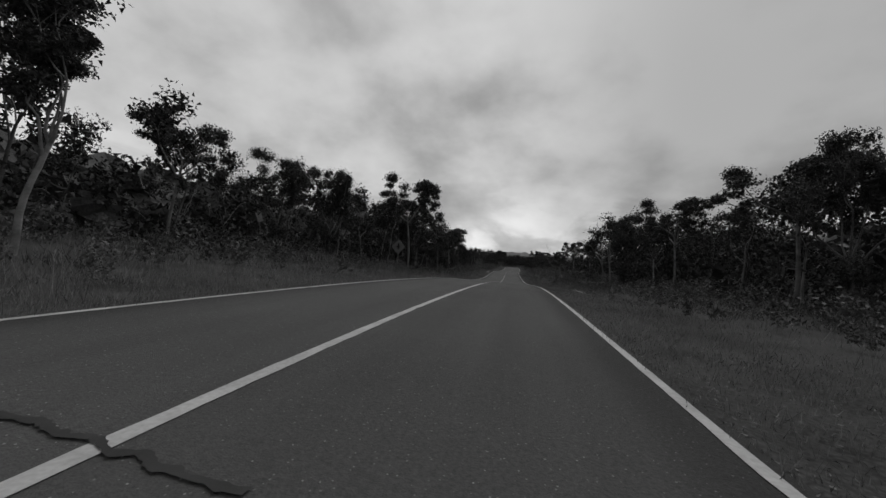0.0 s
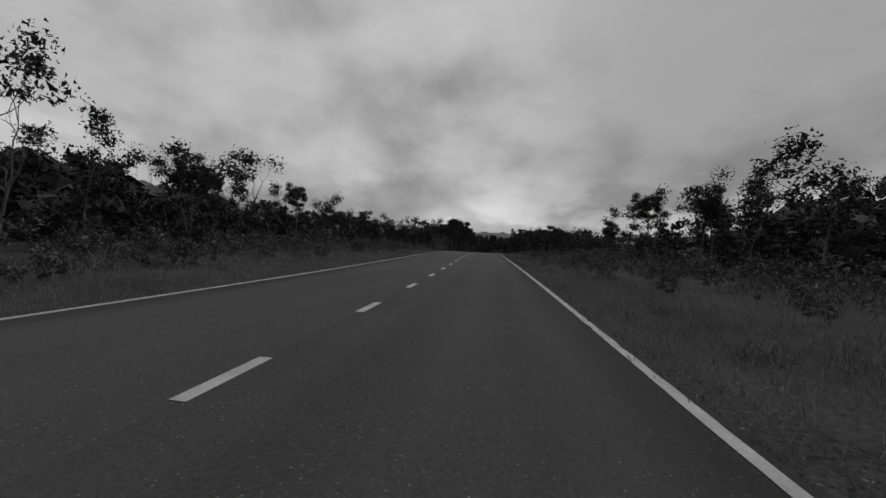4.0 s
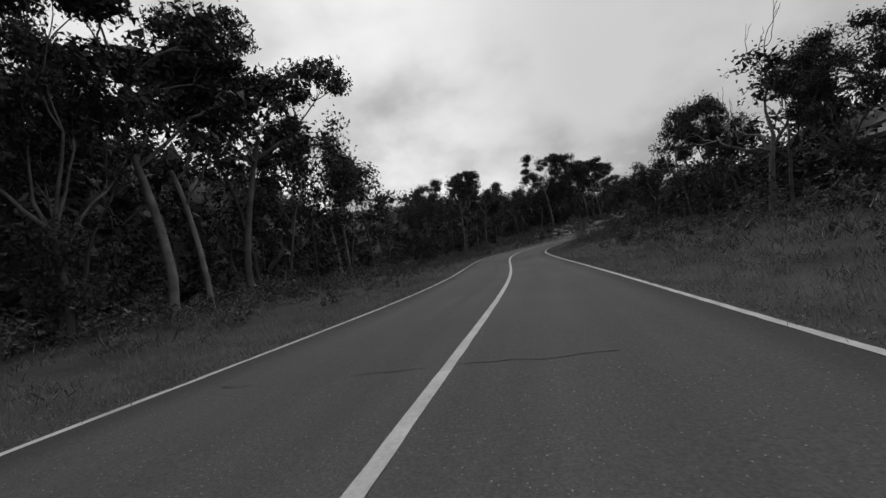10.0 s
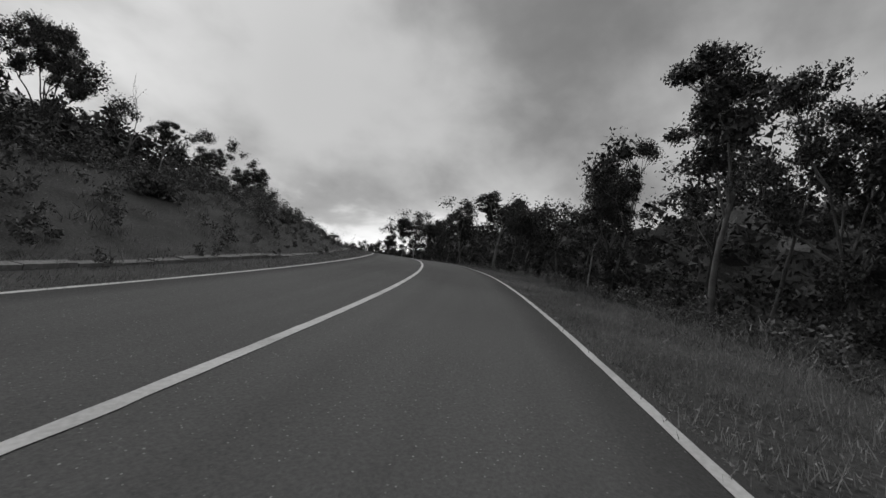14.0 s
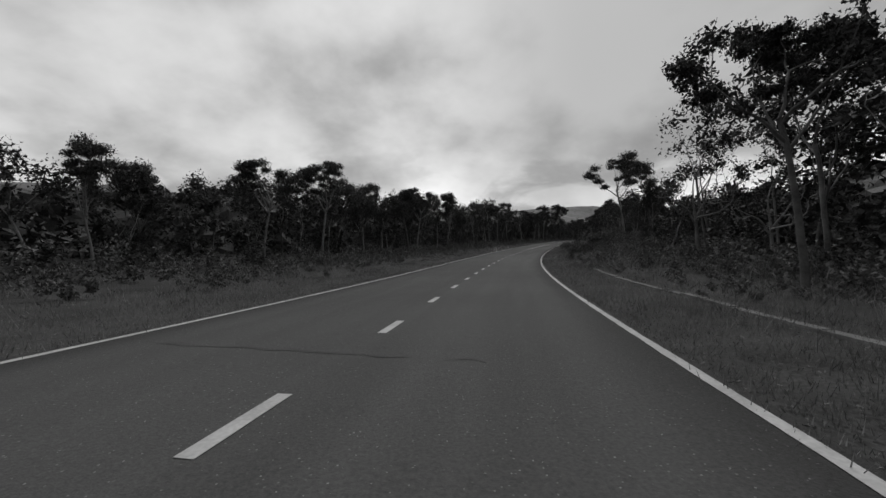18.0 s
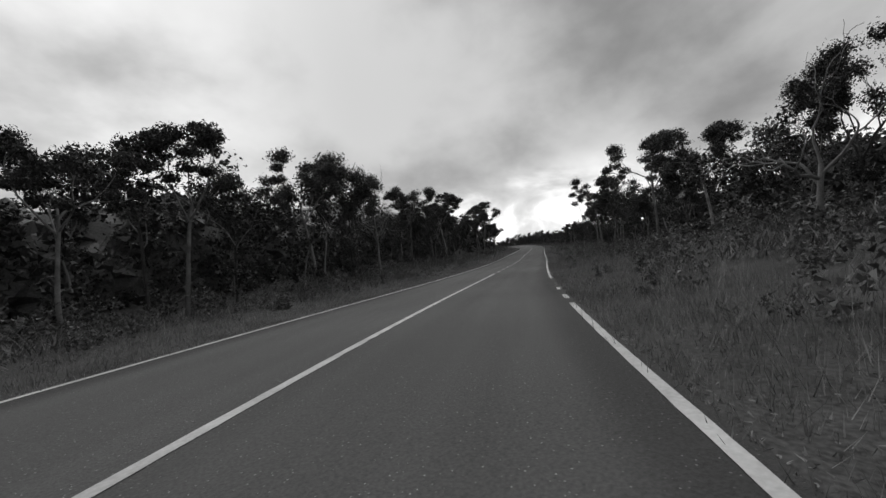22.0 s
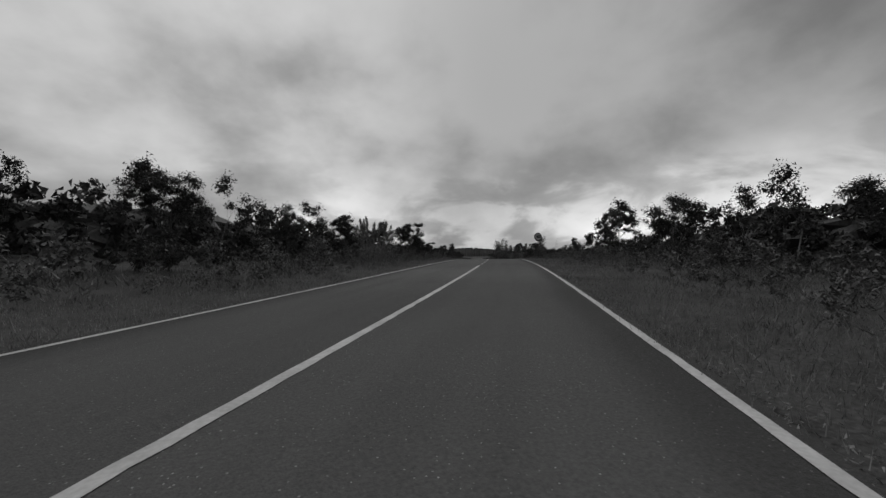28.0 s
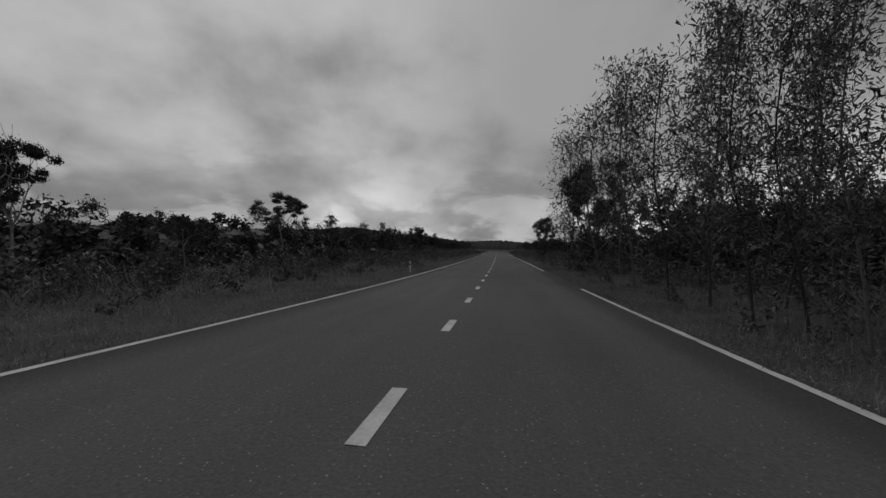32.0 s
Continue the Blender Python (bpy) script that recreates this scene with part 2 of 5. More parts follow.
sky.sky_type, sky.sun_disc = "NISHITA", False
sky.sun_elevation, sky.sun_rotation = SUN_HIGH, SUN_TURN
grey = wt.nodes.new("ShaderNodeRGBToBW")
wt.links.new(sky.outputs[0], grey.inputs[0])
# the cover is thinner to the north-west, and breaks up low over the horizon
lean_w = wmath("ADD", wmath("MULTIPLY", sx, -0.94), wmath("MULTIPLY", sy, 0.34))
thin = wnode("ShaderNodeMapRange")
thin.interpolation_type = "SMOOTHSTEP"
for key, val in (("From Min", -0.05), ("From Max", 0.45), ("To Min", 0.52), ("To Max", 0.90)):
    thin.inputs[key].default_value = val
wt.links.new(lean_w, thin.inputs["Value"])
low = wnode("ShaderNodeMapRange")
low.interpolation_type = "SMOOTHSTEP"
for key, val in (("From Min", 0.02), ("From Max", 0.30), ("To Min", 1.0), ("To Max", 0.0)):
    low.inputs[key].default_value = val
wt.links.new(sz, low.inputs["Value"])
gaps = wnode("ShaderNodeTexNoise", Scale=4.2, Detail=6.0, Roughness=0.52, Distortion=0.4)
flat_way = wnode("ShaderNodeCombineXYZ")
wt.links.new(sx, flat_way.inputs[0])
wt.links.new(sy, flat_way.inputs[1])
wt.links.new(wmath("MULTIPLY", sz, 2.4), flat_way.inputs[2])
wt.links.new(flat_way.outputs[0], gaps.inputs["Vector"])
gap = wnode("ShaderNodeMapRange")
gap.interpolation_type = "SMOOTHSTEP"
for key, val in (("From Min", 0.47), ("From Max", 0.59), ("To Min", 0.0), ("To Max", 0.24)):
    gap.inputs[key].default_value = val
wt.links.new(gaps.outputs["Fac"], gap.inputs["Value"])
cover = wmath("ADD", wmath("MULTIPLY", shade.outputs[0], thin.outputs[0]), wmath("MULTIPLY", gap.outputs[0], low.outputs[0]))
# one wide break in the cloud, low to the north-east
toward = wmath("ADD", wmath("ADD", wmath("MULTIPLY", sx, 0.83), wmath("MULTIPLY", sy, 0.555)), wmath("MULTIPLY", sz, 0.13))
rift = wnode("ShaderNodeMapRange")
rift.interpolation_type = "SMOOTHSTEP"
for key, val in (("From Min", 0.80), ("From Max", 0.99), ("To Min", 0.0), ("To Max", 0.65)):
    rift.inputs[key].default_value = val
wt.links.new(toward, rift.inputs["Value"])
low_rift = wnode("ShaderNodeMapRange")
low_rift.interpolation_type = "SMOOTHSTEP"
for key, val in (("From Min", 0.10), ("From Max", 0.27), ("To Min", 1.0), ("To Max", 0.0)):
    low_rift.inputs[key].default_value = val
wt.links.new(sz, low_rift.inputs["Value"])
rough_edge = wmath("MULTIPLY", wmath("MULTIPLY", rift.outputs[0], low_rift.outputs[0]), wmath("SUBTRACT", wmath("MULTIPLY", gaps.outputs["Fac"], 1.6), 0.35))
cover = wmath("ADD", cover, wmath("MAXIMUM", rough_edge, 0.0))
total = wmath("ADD", cover, wmath("MULTIPLY", grey.outputs[0], 0.02))
bg = wnode("ShaderNodeBackground", Strength=1.0)
wt.links.new(total, bg.inputs["Color"])
out = wnode("ShaderNodeOutputWorld")
wt.links.new(bg.outputs[0], out.inputs[0])
sun = new("sun", bpy.data.lights.new("sun", "SUN"))
sun.data.energy, sun.data.angle, sun.data.color = 0.7, radians(40), (1, 1, 1)
sun.matrix_world = look((0, 0, 50), (-math.sin(SUN_TURN) * math.cos(SUN_HIGH), -math.cos(SUN_TURN) * math.cos(SUN_HIGH), 50 - math.sin(SUN_HIGH)))


# ---- materials: all in greys, as the film is black and white
def material(name, lo, hi, scale=3.0, rough=0.85, fine_scale=60.0, fine_amount=0.25, bump=0.0, bump_scale=40.0, island=0.0, random_ob=0.0, spec=0.3, speck=0.0, speck_scale=28.0):
    m = bpy.data.materials.new(name)
    m.use_nodes = True
    nt = m.node_tree
    b = nt.nodes["Principled BSDF"]
    b.inputs["Roughness"].default_value = rough
    b.inputs["Specular IOR Level"].default_value = spec
    tc = nt.nodes.new("ShaderNodeTexCoord")

    def noise_node(sc, detail=4.0):
        nd = nt.nodes.new("ShaderNodeTexNoise")
        nd.inputs["Scale"].default_value, nd.inputs["Detail"].default_value = sc, detail
        nt.links.new(tc.outputs["Object"], nd.inputs["Vector"])
        return nd.outputs["Fac"]

    def math_node(op, x, y):
        nd = nt.nodes.new("ShaderNodeMath")
        nd.operation = op
        for i, v in enumerate((x, y)):
            if isinstance(v, (int, float)):
                nd.inputs[i].default_value = v
            else:
                nt.links.new(v, nd.inputs[i])
        return nd.outputs[0]

    f = noise_node(scale)
    g = noise_node(fine_scale, 2.0)
    v = math_node("ADD", math_node("MULTIPLY", f, 1 - fine_amount), math_node("MULTIPLY", g, fine_amount))
    mr = nt.nodes.new("ShaderNodeMapRange")
    mr.inputs["From Min"].default_value, mr.inputs["From Max"].default_value = 0.3, 0.7
    mr.inputs["To Min"].default_value, mr.inputs["To Max"].default_value = lo, hi
    nt.links.new(v, mr.inputs["Value"])
    col = mr.outputs[0]
    if island:
        geo = nt.nodes.new("ShaderNodeNewGeometry")
        col = math_node("MULTIPLY", col, math_node("ADD", math_node("MULTIPLY", geo.outputs["Random Per Island"], 2 * island), 1 - island))
    if random_ob:
        oi = nt.nodes.new("ShaderNodeObjectInfo")
        col = math_node("MULTIPLY", col, math_node("ADD", math_node("MULTIPLY", oi.outputs["Random"], 2 * random_ob), 1 - random_ob))
    if speck:
        vo = nt.nodes.new("ShaderNodeTexVoronoi")
        vo.inputs["Scale"].default_value = speck_scale
        nt.links.new(tc.outputs["Object"], vo.inputs["Vector"])
        sp = math_node("LESS_THAN", vo.outputs["Distance"], 0.13)
        se = nt.nodes.new("ShaderNodeSeparateColor")
        nt.links.new(vo.outputs["Color"], se.inputs[0])
        col = math_node("ADD", col, math_node("MULTIPLY", math_node("MULTIPLY", sp, se.outputs[0]), speck))
    nt.links.new(col, b.inputs["Base Color"])
    if bump:
        bp = nt.nodes.new("ShaderNodeBump")
        bp.inputs["Strength"].default_value = bump
        bp.inputs["Distance"].default_value = 0.02
        nt.links.new(noise_node(bump_scale), bp.inputs["Height"])
        nt.links.new(bp.outputs[0], b.inputs["Normal"])
    return m


ASPHALT = material("asphalt", 0.068, 0.13, scale=0.16, rough=0.9, fine_scale=45.0, fine_amount=0.55, bump=0.5, bump_scale=90.0, spec=0.15, speck=0.22, speck_scale=24.0)


def lay_lanes(m):
    """Tones that run with the road: repaved lengths of each lane, worn wheel tracks, dirt along the edges."""
    nt = m.node_tree
    b = nt.nodes["Principled BSDF"]
    old = b.inputs["Base Color"].links[0].from_socket
    uvn = nt.nodes.new("ShaderNodeUVMap")
    uvn.uv_map = "lanes"
    sp = nt.nodes.new("ShaderNodeSeparateXYZ")
    nt.links.new(uvn.outputs[0], sp.inputs[0])

    def mt(op, x, y=0.0, z=None):
        nd = nt.nodes.new("ShaderNodeMath")
        nd.operation = op
        for i, v in enumerate((x, y, z)):
            if v is None:
                continue
            if isinstance(v, (int, float)):
                nd.inputs[i].default_value = v
            else:
                nt.links.new(v, nd.inputs[i])
        return nd.outputs[0]

    u, s = sp.outputs[0], sp.outputs[1]
    side = mt("GREATER_THAN", u, 0.0)
    ns = nt.nodes.new("ShaderNodeTexNoise")
    ns.noise_dimensions = "1D"
    ns.inputs["Scale"].default_value, ns.inputs["Detail"].default_value = 1.0, 1.5
    nt.links.new(mt("ADD", mt("MULTIPLY", s, 0.017), mt("MULTIPLY", side, 31.0)), ns.inputs["W"])
    lane = mt("ADD", mt("MULTIPLY", ns.outputs["Fac"], 0.55), 0.72)
    cv = nt.nodes.new("ShaderNodeCombineXYZ")
    nt.links.new(mt("MULTIPLY", u, 1.6), cv.inputs[0])
    nt.links.new(mt("MULTIPLY", s, 0.09), cv.inputs[1])
    tr = nt.nodes.new("ShaderNodeTexNoise")
    tr.inputs["Scale"].default_value, tr.inputs["Detail"].default_value = 1.0, 4.0
    nt.links.new(cv.outputs[0], tr.inputs["Vector"])
    streak = mt("ADD", mt("MULTIPLY", tr.outputs["Fac"], 0.5), 0.75)
    mr = nt.nodes.new("ShaderNodeMapRange")
    mr.interpolation_type = "SMOOTHSTEP"
    for key, val in (("From Min", LANE - 0.75), ("From Max", LANE - 0.1), ("To Min", 1.0), ("To Max", 0.62)):
        mr.inputs[key].default_value = val
    nt.links.new(mt("ABSOLUTE", u), mr.inputs["Value"])
    nt.links.new(mt("MULTIPLY", mt("MULTIPLY", old, lane), mt("MULTIPLY", streak, mr.outputs[0])), b.inputs["Base Color"])


lay_lanes(ASPHALT)
PAINT = material("road_paint", 0.38, 0.66, scale=2.5, rough=0.75, fine_scale=30.0, fine_amount=0.4)
TAR = material("crack_seal", 0.02, 0.045, scale=3.0, rough=0.6)
EARTH = material("verge_earth", 0.025, 0.12, scale=0.8, rough=0.95, fine_scale=24.0, fine_amount=0.6, bump=1.0, bump_scale=16.0, spec=0.05, speck=0.16, speck_scale=7.0)
GRASS = material("grass_blades", 0.14, 0.32, scale=0.3, rough=0.8, fine_scale=4.0, island=0.35, spec=0.1)
SHRUB = material("shrub_leaves", 0.06, 0.15, scale=0.5, rough=0.65, fine_scale=5.0, island=0.6, random_ob=0.35, spec=0.2)
LEAF = material("tree_leaves", 0.028, 0.086, scale=0.6, rough=0.6, fine_scale=9.0, fine_amount=0.5, bump=1.0, bump_scale=7.0, island=0.6, random_ob=0.3, spec=0.2)
BARK = material("bark", 0.05, 0.16, scale=1.4, rough=0.9, fine_scale=14.0, bump=0.6, bump_scale=25.0, random_ob=0.5, spec=0.1)
STEM_BARK = material("stem_bark", 0.06, 0.22, scale=1.4, rough=0.9, fine_scale=14.0, island=0.7, spec=0.1)
PALE_BARK = material("pale_bark", 0.09, 0.26, scale=1.6, rough=0.85, fine_scale=12.0, bump=0.4, bump_scale=25.0, random_ob=0.3, spec=0.1)
ROCK = material("rock", 0.07, 0.42, scale=1.6, rough=0.92, fine_scale=8.0, fine_amount=0.45, bump=0.9, bump_scale=9.0, random_ob=0.3, spec=0.15)


SCREE = material("pale_scree", 0.18, 0.55, scale=2.0, rough=0.95, fine_scale=20.0, island=0.4, spec=0.1)


# ---- building blocks
def mesh_of(name, verts, faces, mat, smooth=False):
    """A mesh from arrays; faces is an (n, 3) or (n, 4) array, or a list of both kinds of arrays."""
    me = bpy.data.meshes.new(name)
    verts = np.asarray(verts, dtype=np.float32)
    if not isinstance(faces, list):
        faces = [faces]
    faces = [np.asarray(f, dtype=np.int32) for f in faces if len(f)]
    loops = np.concatenate([f.ravel() for f in faces])
    sizes = np.concatenate([np.full(len(f), f.shape[1], dtype=np.int32) for f in faces])
    starts = np.concatenate([[0], np.cumsum(sizes)[:-1]]).astype(np.int32)
    me.vertices.add(len(verts))
    me.vertices.foreach_set("co", verts.ravel())
    me.loops.add(len(loops))
    me.loops.foreach_set("vertex_index", loops)
    me.polygons.add(len(sizes))
    me.polygons.foreach_set("loop_start", starts)
    me.polygons.foreach_set("loop_total", sizes)
    me.materials.append(mat)
    me.polygons.foreach_set("use_smooth", np.full(len(sizes), smooth, dtype=bool))
    me.update(calc_edges=True)
    me.validate()
    return me


def part_mesh(name, me, parent, label=""):
    ob = new(name, me)
    ob.parent = parent
    return tagged(ob, label)


def smoothstep(x):
    x = np.clip(x, 0, 1)
    return x * x * (3 - 2 * x)


def spread(pairs):
    return [p[0] for p in pairs], [p[1] for p in pairs]


def wave(s, u, seed=0):
    """Gentle natural unevenness, the same at every build."""
    return (np.sin(s * 0.31 + seed) * np.sin(u * 0.43 + seed * 1.7) * 0.5 + np.sin(s * 0.83 + u * 0.61 + seed * 2.1) * 0.3
            + np.sin(s * 1.9 - u * 1.3 + seed) * 0.2)


LEFT_BANK = spread([(23, 0.5), (57, 0.1), (93, 0), (129, 0), (218, 0), (236, 0), (272, 0), (307, 1.5), (343, 0), (361, -0.3), (378, 0.3), (413, -0.2), (447, 2), (481, 1.8), (516, 2.2), (533, 2.5), (586, 1.2), (621, 0.6), (655, 0), (690, 0), (725, 0), (759, 0), (793, -0.2), (828, 0.6), (862, 0.3), (897, 0.8), (931, 1.4), (1017, 0.2), (1034, 0), (1069, 0), (1103, 0), (1137, 0)])
LEFT_HILL = spread([(25, 0.02), (95, 0), (131, 0), (309, 0.1), (345, 0), (449, 0.15), (483, 0.13), (535, 0.1), (588, 0.08), (623, 0.1), (657, 0.1), (692, 0), (761, 0), (830, 0.1), (899, 0.3), (933, 0.3), (1019, 0.05), (1139, 0)])
LEFT_CLEAR = spread([(19, 3.5), (53, 4), (89, 4), (125, 4.5), (214, 4), (232, 4), (268, 4.5), (303, 4), (339, 4), (374, 4), (409, 3), (426, 3), (443, 3.2), (460, 3), (477, 2.4), (512, 1.8), (529, 1.6), (564, 1.8), (599, 3.5), (617, 5), (651, 5), (686, 5), (721, 5), (755, 4.5), (789, 4.5), (824, 4.5), (858, 5), (893, 5), (927, 4.5), (1013, 3), (1030, 3.5), (1065, 3.5), (1099, 3.5), (1133, 3)])
LEFT_WOOD = spread([(27, 13), (61, 13), (97, 13), (133, 13), (222, 15), (240, 15), (276, 14), (311, 13), (347, 13), (382, 13), (417, 12), (451, 14), (485, 14), (520, 14), (625, 14), (659, 14), (694, 14), (729, 13), (763, 12), (797, 13), (832, 12), (866, 13), (901, 11), (935, 12), (1021, 9), (1038, 10), (1073, 12), (1107, 12), (1141, 12)])
RIGHT_BANK = spread([(23, 0), (57, 0.3), (93, 2), (129, 0.2), (218, 0), (236, -0.1), (272, -0.3), (307, -0.5), (343, 0.8), (361, 1), (378, 1), (413, 1), (447, 1.2), (481, 0), (516, -0.7), (533, -0.7), (586, 0), (621, 0), (655, 0), (690, 1.2), (725, 0.7), (759, 1.3), (793, 1.2), (828, 0), (862, 0), (897, -1), (931, -0.8), (1017, 0.1), (1034, 0), (1069, -0.2), (1103, 0), (1137, 0)])
RIGHT_HILL = spread([(25, 0), (95, 0.12), (131, 0), (309, 0), (345, 0.1), (449, 0.12), (483, 0), (535, -0.02), (588, 0), (623, 0), (657, 0), (692, 0.05), (761, 0.1), (830, 0), (899, -0.03), (933, -0.03), (1019, 0), (1139, 0)])
RIGHT_CLEAR = spread([(19, 4), (53, 4.5), (89, 2.2), (125, 2.8), (214, 3), (232, 4), (268, 4.5), (303, 4), (339, 2.2), (374, 5), (409, 4.5), (426, 4.2), (443, 3.3), (460, 3.5), (477, 5), (512, 4.2), (529, 4.2), (564, 4.2), (599, 4.2), (617, 4.5), (651, 4.5), (686, 2.8), (721, 4.5), (755, 4.5), (789, 1.4), (824, 1.2), (858, 1.2), (872, 2.5), (893, 4.5), (927, 3.5), (1013, 3.5), (1030, 4.5), (1065, 4.5), (1099, 4.5), (1133, 1.6)])
RIGHT_WOOD = spread([(27, 14), (61, 14), (97, 11.5), (133, 14), (222, 15), (240, 15), (276, 14), (311, 13), (347, 10), (382, 12), (417, 10), (451, 10.5), (485, 14), (520, 12), (625, 12), (659, 12), (694, 12), (729, 12), (763, 12), (797, 12), (832, 12), (866, 13), (901, 13), (935, 13), (1021, 11), (1038, 13), (1073, 14), (1107, 13), (1141, 10)])
LEFT_TALL = spread([(17, 1.5), (51, 1.5), (87, 1.3), (123, 1.2), (230, 1), (407, 1), (424, 1), (458, 1), (475, 1), (615, 1), (719, 1), (753, 1), (787, 1), (822, 1.4), (856, 1.4), (891, 1.8), (925, 1.3), (1011, 1), (1028, 1), (1131, 1)])
RIGHT_TALL = spread([(17, 1), (51, 1.2), (87, 2.2), (123, 1.6), (230, 1), (407, 1.2), (424, 1.4), (458, 1.4), (475, 1.2), (615, 1), (719, 1.5), (753, 1.2), (787, 1.9), (822, 1.7), (856, 1.7), (876, 1.0), (891, 0.8), (925, 1.6), (1011, 1), (1028, 0.7), (1131, 1)])
EDGE_GAPS_LEFT = []
EDGE_GAPS_RIGHT = [(61.0, 61.6), (104.0, 104.5), (112.5, 113.4), (145.0, 150.0), (700.5, 701.1), (703.0, 704.2), (705.0, 705.5), (706.4, 709.0), (789.3, 790.0), (791.0, 792.2), (793.0, 797.0), (858.5, 859.0), (930.4, 931.0), (935.5, 937.0), (938.2, 939.4), (1137.6, 1148.0)]
# trees that stand out: kind, station, offset, height of the top over the road, width
LANDMARKS = []
LANDMARKS += [('tall', 16.5, -9, 6.4, 1.3), ('umbrella', 23.3, -12.7, 6.3, 1), ('broad', 26.5, 13.7, 6.6, 1), ('umbrella', 29.5, 13.7, 7.0, 1.2),
              ('broad', 30.5, -12.7, 6.8, 1), ('broad', 36.8, -12.7, 7.9, 1), ('umbrella', 42.3, 13.7, 8.0, 1), ('umbrella', 45.5, -9, 9.7, 1),
              ('broad', 55.5, 13.7, 8.8, 1), ('broad', 59.1, -12.7, 8.0, 1), ('tall', 60.9, 13.7, 9.4, 1), ('umbrella', 62.4, -12.7, 10.7, 1),
              ('dead', 63.4, 13.54, 10.0, 1), ('broad', 74.2, -12.7, 5.4, 1), ('umbrella', 81.4, 12.28, 7.7, 1), ('broad', 84.7, -12.7, 8.3, 1)]
LANDMARKS += [('umbrella', 90.7, -12.7, 9.5, 1.3), ('broad', 94.7, 11.36, 6.2, 1), ('broad', 98.7, -12.7, 9.3, 1), ('dead', 98.7, 10, 7.7, 1),
              ('umbrella', 107.9, -12.7, 6.5, 1), ('broad', 112.9, 12.3, 4.8, 1), ('broad', 127.4, -12.7, 5.8, 1), ('dead', 130.9, 13.55, 5.2, 0.7),
              ('umbrella', 132.9, -12.7, 6.4, 1), ('umbrella', 134.4, 13.72, 5.2, 1), ('umbrella', 140.1, 13.78, 5.5, 1), ('tall', 142.9, -12.92, 7.5, 1),
              ('dead', 162.4, -13.36, 6.6, 0.6), ('umbrella', 235.3, -14.7, 5.4, 1.2), ('broad', 237.8, -14.7, 4.9, 1), ('broad', 239.8, 14.7, 8.1, 1)]
LANDMARKS += [('umbrella', 242.0, -14.64, 6.5, 1), ('umbrella', 249.8, 14.43, 8.3, 1), ('umbrella', 252.5, -14.35, 8.6, 1), ('umbrella', 256.3, -14.25, 8.6, 1),
              ('umbrella', 258.5, 14.19, 9.1, 1), ('umbrella', 260.1, -14.14, 9.9, 1), ('umbrella', 265.6, 13.99, 8.8, 1), ('tall', 267.8, -13.93, 12.5, 1),
              ('umbrella', 270.2, -13.86, 8.9, 1), ('umbrella', 273.0, -13.78, 12.2, 1), ('tall', 274.7, 13.74, 10.1, 1), ('broad', 278.4, 13.63, 10.4, 1),
              ('umbrella', 283.9, -13.47, 12.6, 1), ('broad', 284.4, 13.46, 10.6, 1), ('umbrella', 291.2, 11.5, 9.7, 1), ('tall', 303.2, -11, 6.8, 1)]
LANDMARKS += [('umbrella', 308.2, 12.78, 11.2, 1), ('umbrella', 308.9, -12.76, 9.0, 1.3), ('broad', 312.2, 12.6, 11.4, 1), ('dead', 316.9, 12.21, 12.8, 1),
              ('tall', 320.2, -12.7, 10.4, 1), ('umbrella', 326.2, -12.7, 12.2, 1), ('broad', 327.9, 11.29, 10.7, 1), ('tall', 339.1, -12.7, 9.3, 1),
              ('broad', 342.8, -12.7, 9.0, 1), ('broad', 342.8, 9, 7.0, 1), ('tall', 347.6, -12.7, 10.5, 1), ('umbrella', 352.1, -12.7, 11.7, 1),
              ('dead', 357.8, -12.7, 11.4, 1), ('broad', 362.8, -12.7, 9.3, 1), ('broad', 370.3, -12.7, 11.4, 1), ('broad', 374.3, -12.7, 10.1, 1)]
LANDMARKS += [('umbrella', 377.8, -12.7, 12.3, 1.2), ('broad', 381.3, 11.66, 7.3, 1), ('umbrella', 382.3, -12.69, 13.7, 1), ('dead', 384.8, 11.54, 10.5, 1),
              ('broad', 388.6, 11.33, 8.1, 1), ('broad', 409.9, -11.9, 9.8, 1), ('umbrella', 418.4, -11.78, 13.2, 1), ('umbrella', 424.4, -12.14, 12.3, 1),
              ('umbrella', 443.2, -13.24, 18.2, 1), ('tall', 443.5, 10.09, 5.2, 1), ('broad', 446.0, -13.41, 13.2, 1), ('broad', 447.5, 10.15, 4.2, 1),
              ('broad', 449.0, -13.58, 12.0, 1), ('umbrella', 450.8, 10.2, 4.6, 1), ('broad', 452.2, -13.7, 17.4, 1), ('tall', 456.8, -13.7, 16.8, 1.2)]
LANDMARKS += [('umbrella', 461.9, -13.7, 16.5, 1), ('broad', 468.5, -13.7, 12.5, 1), ('tall', 477.5, 12.93, 10.2, 1), ('umbrella', 478.8, -13.7, 9.7, 1),
              ('broad', 481.8, 13.37, 7.0, 1), ('umbrella', 483.3, -13.7, 10.0, 1), ('tall', 487.3, 13.57, 8.3, 1.2), ('dead', 490.6, -13.7, 9.2, 1),
              ('umbrella', 496.8, -13.7, 7.3, 1), ('umbrella', 504.1, 9.7, 9.8, 1.3), ('broad', 514.0, 12.05, 7.0, 1), ('broad', 515.7, -13.7, 7.4, 1),
              ('tall', 518.5, 11.79, 10.8, 1.1), ('dead', 520.0, -13.7, 7.0, 0.7), ('tall', 522.5, -13.7, 5.7, 1), ('broad', 525.7, 11.7, 8.7, 1)]
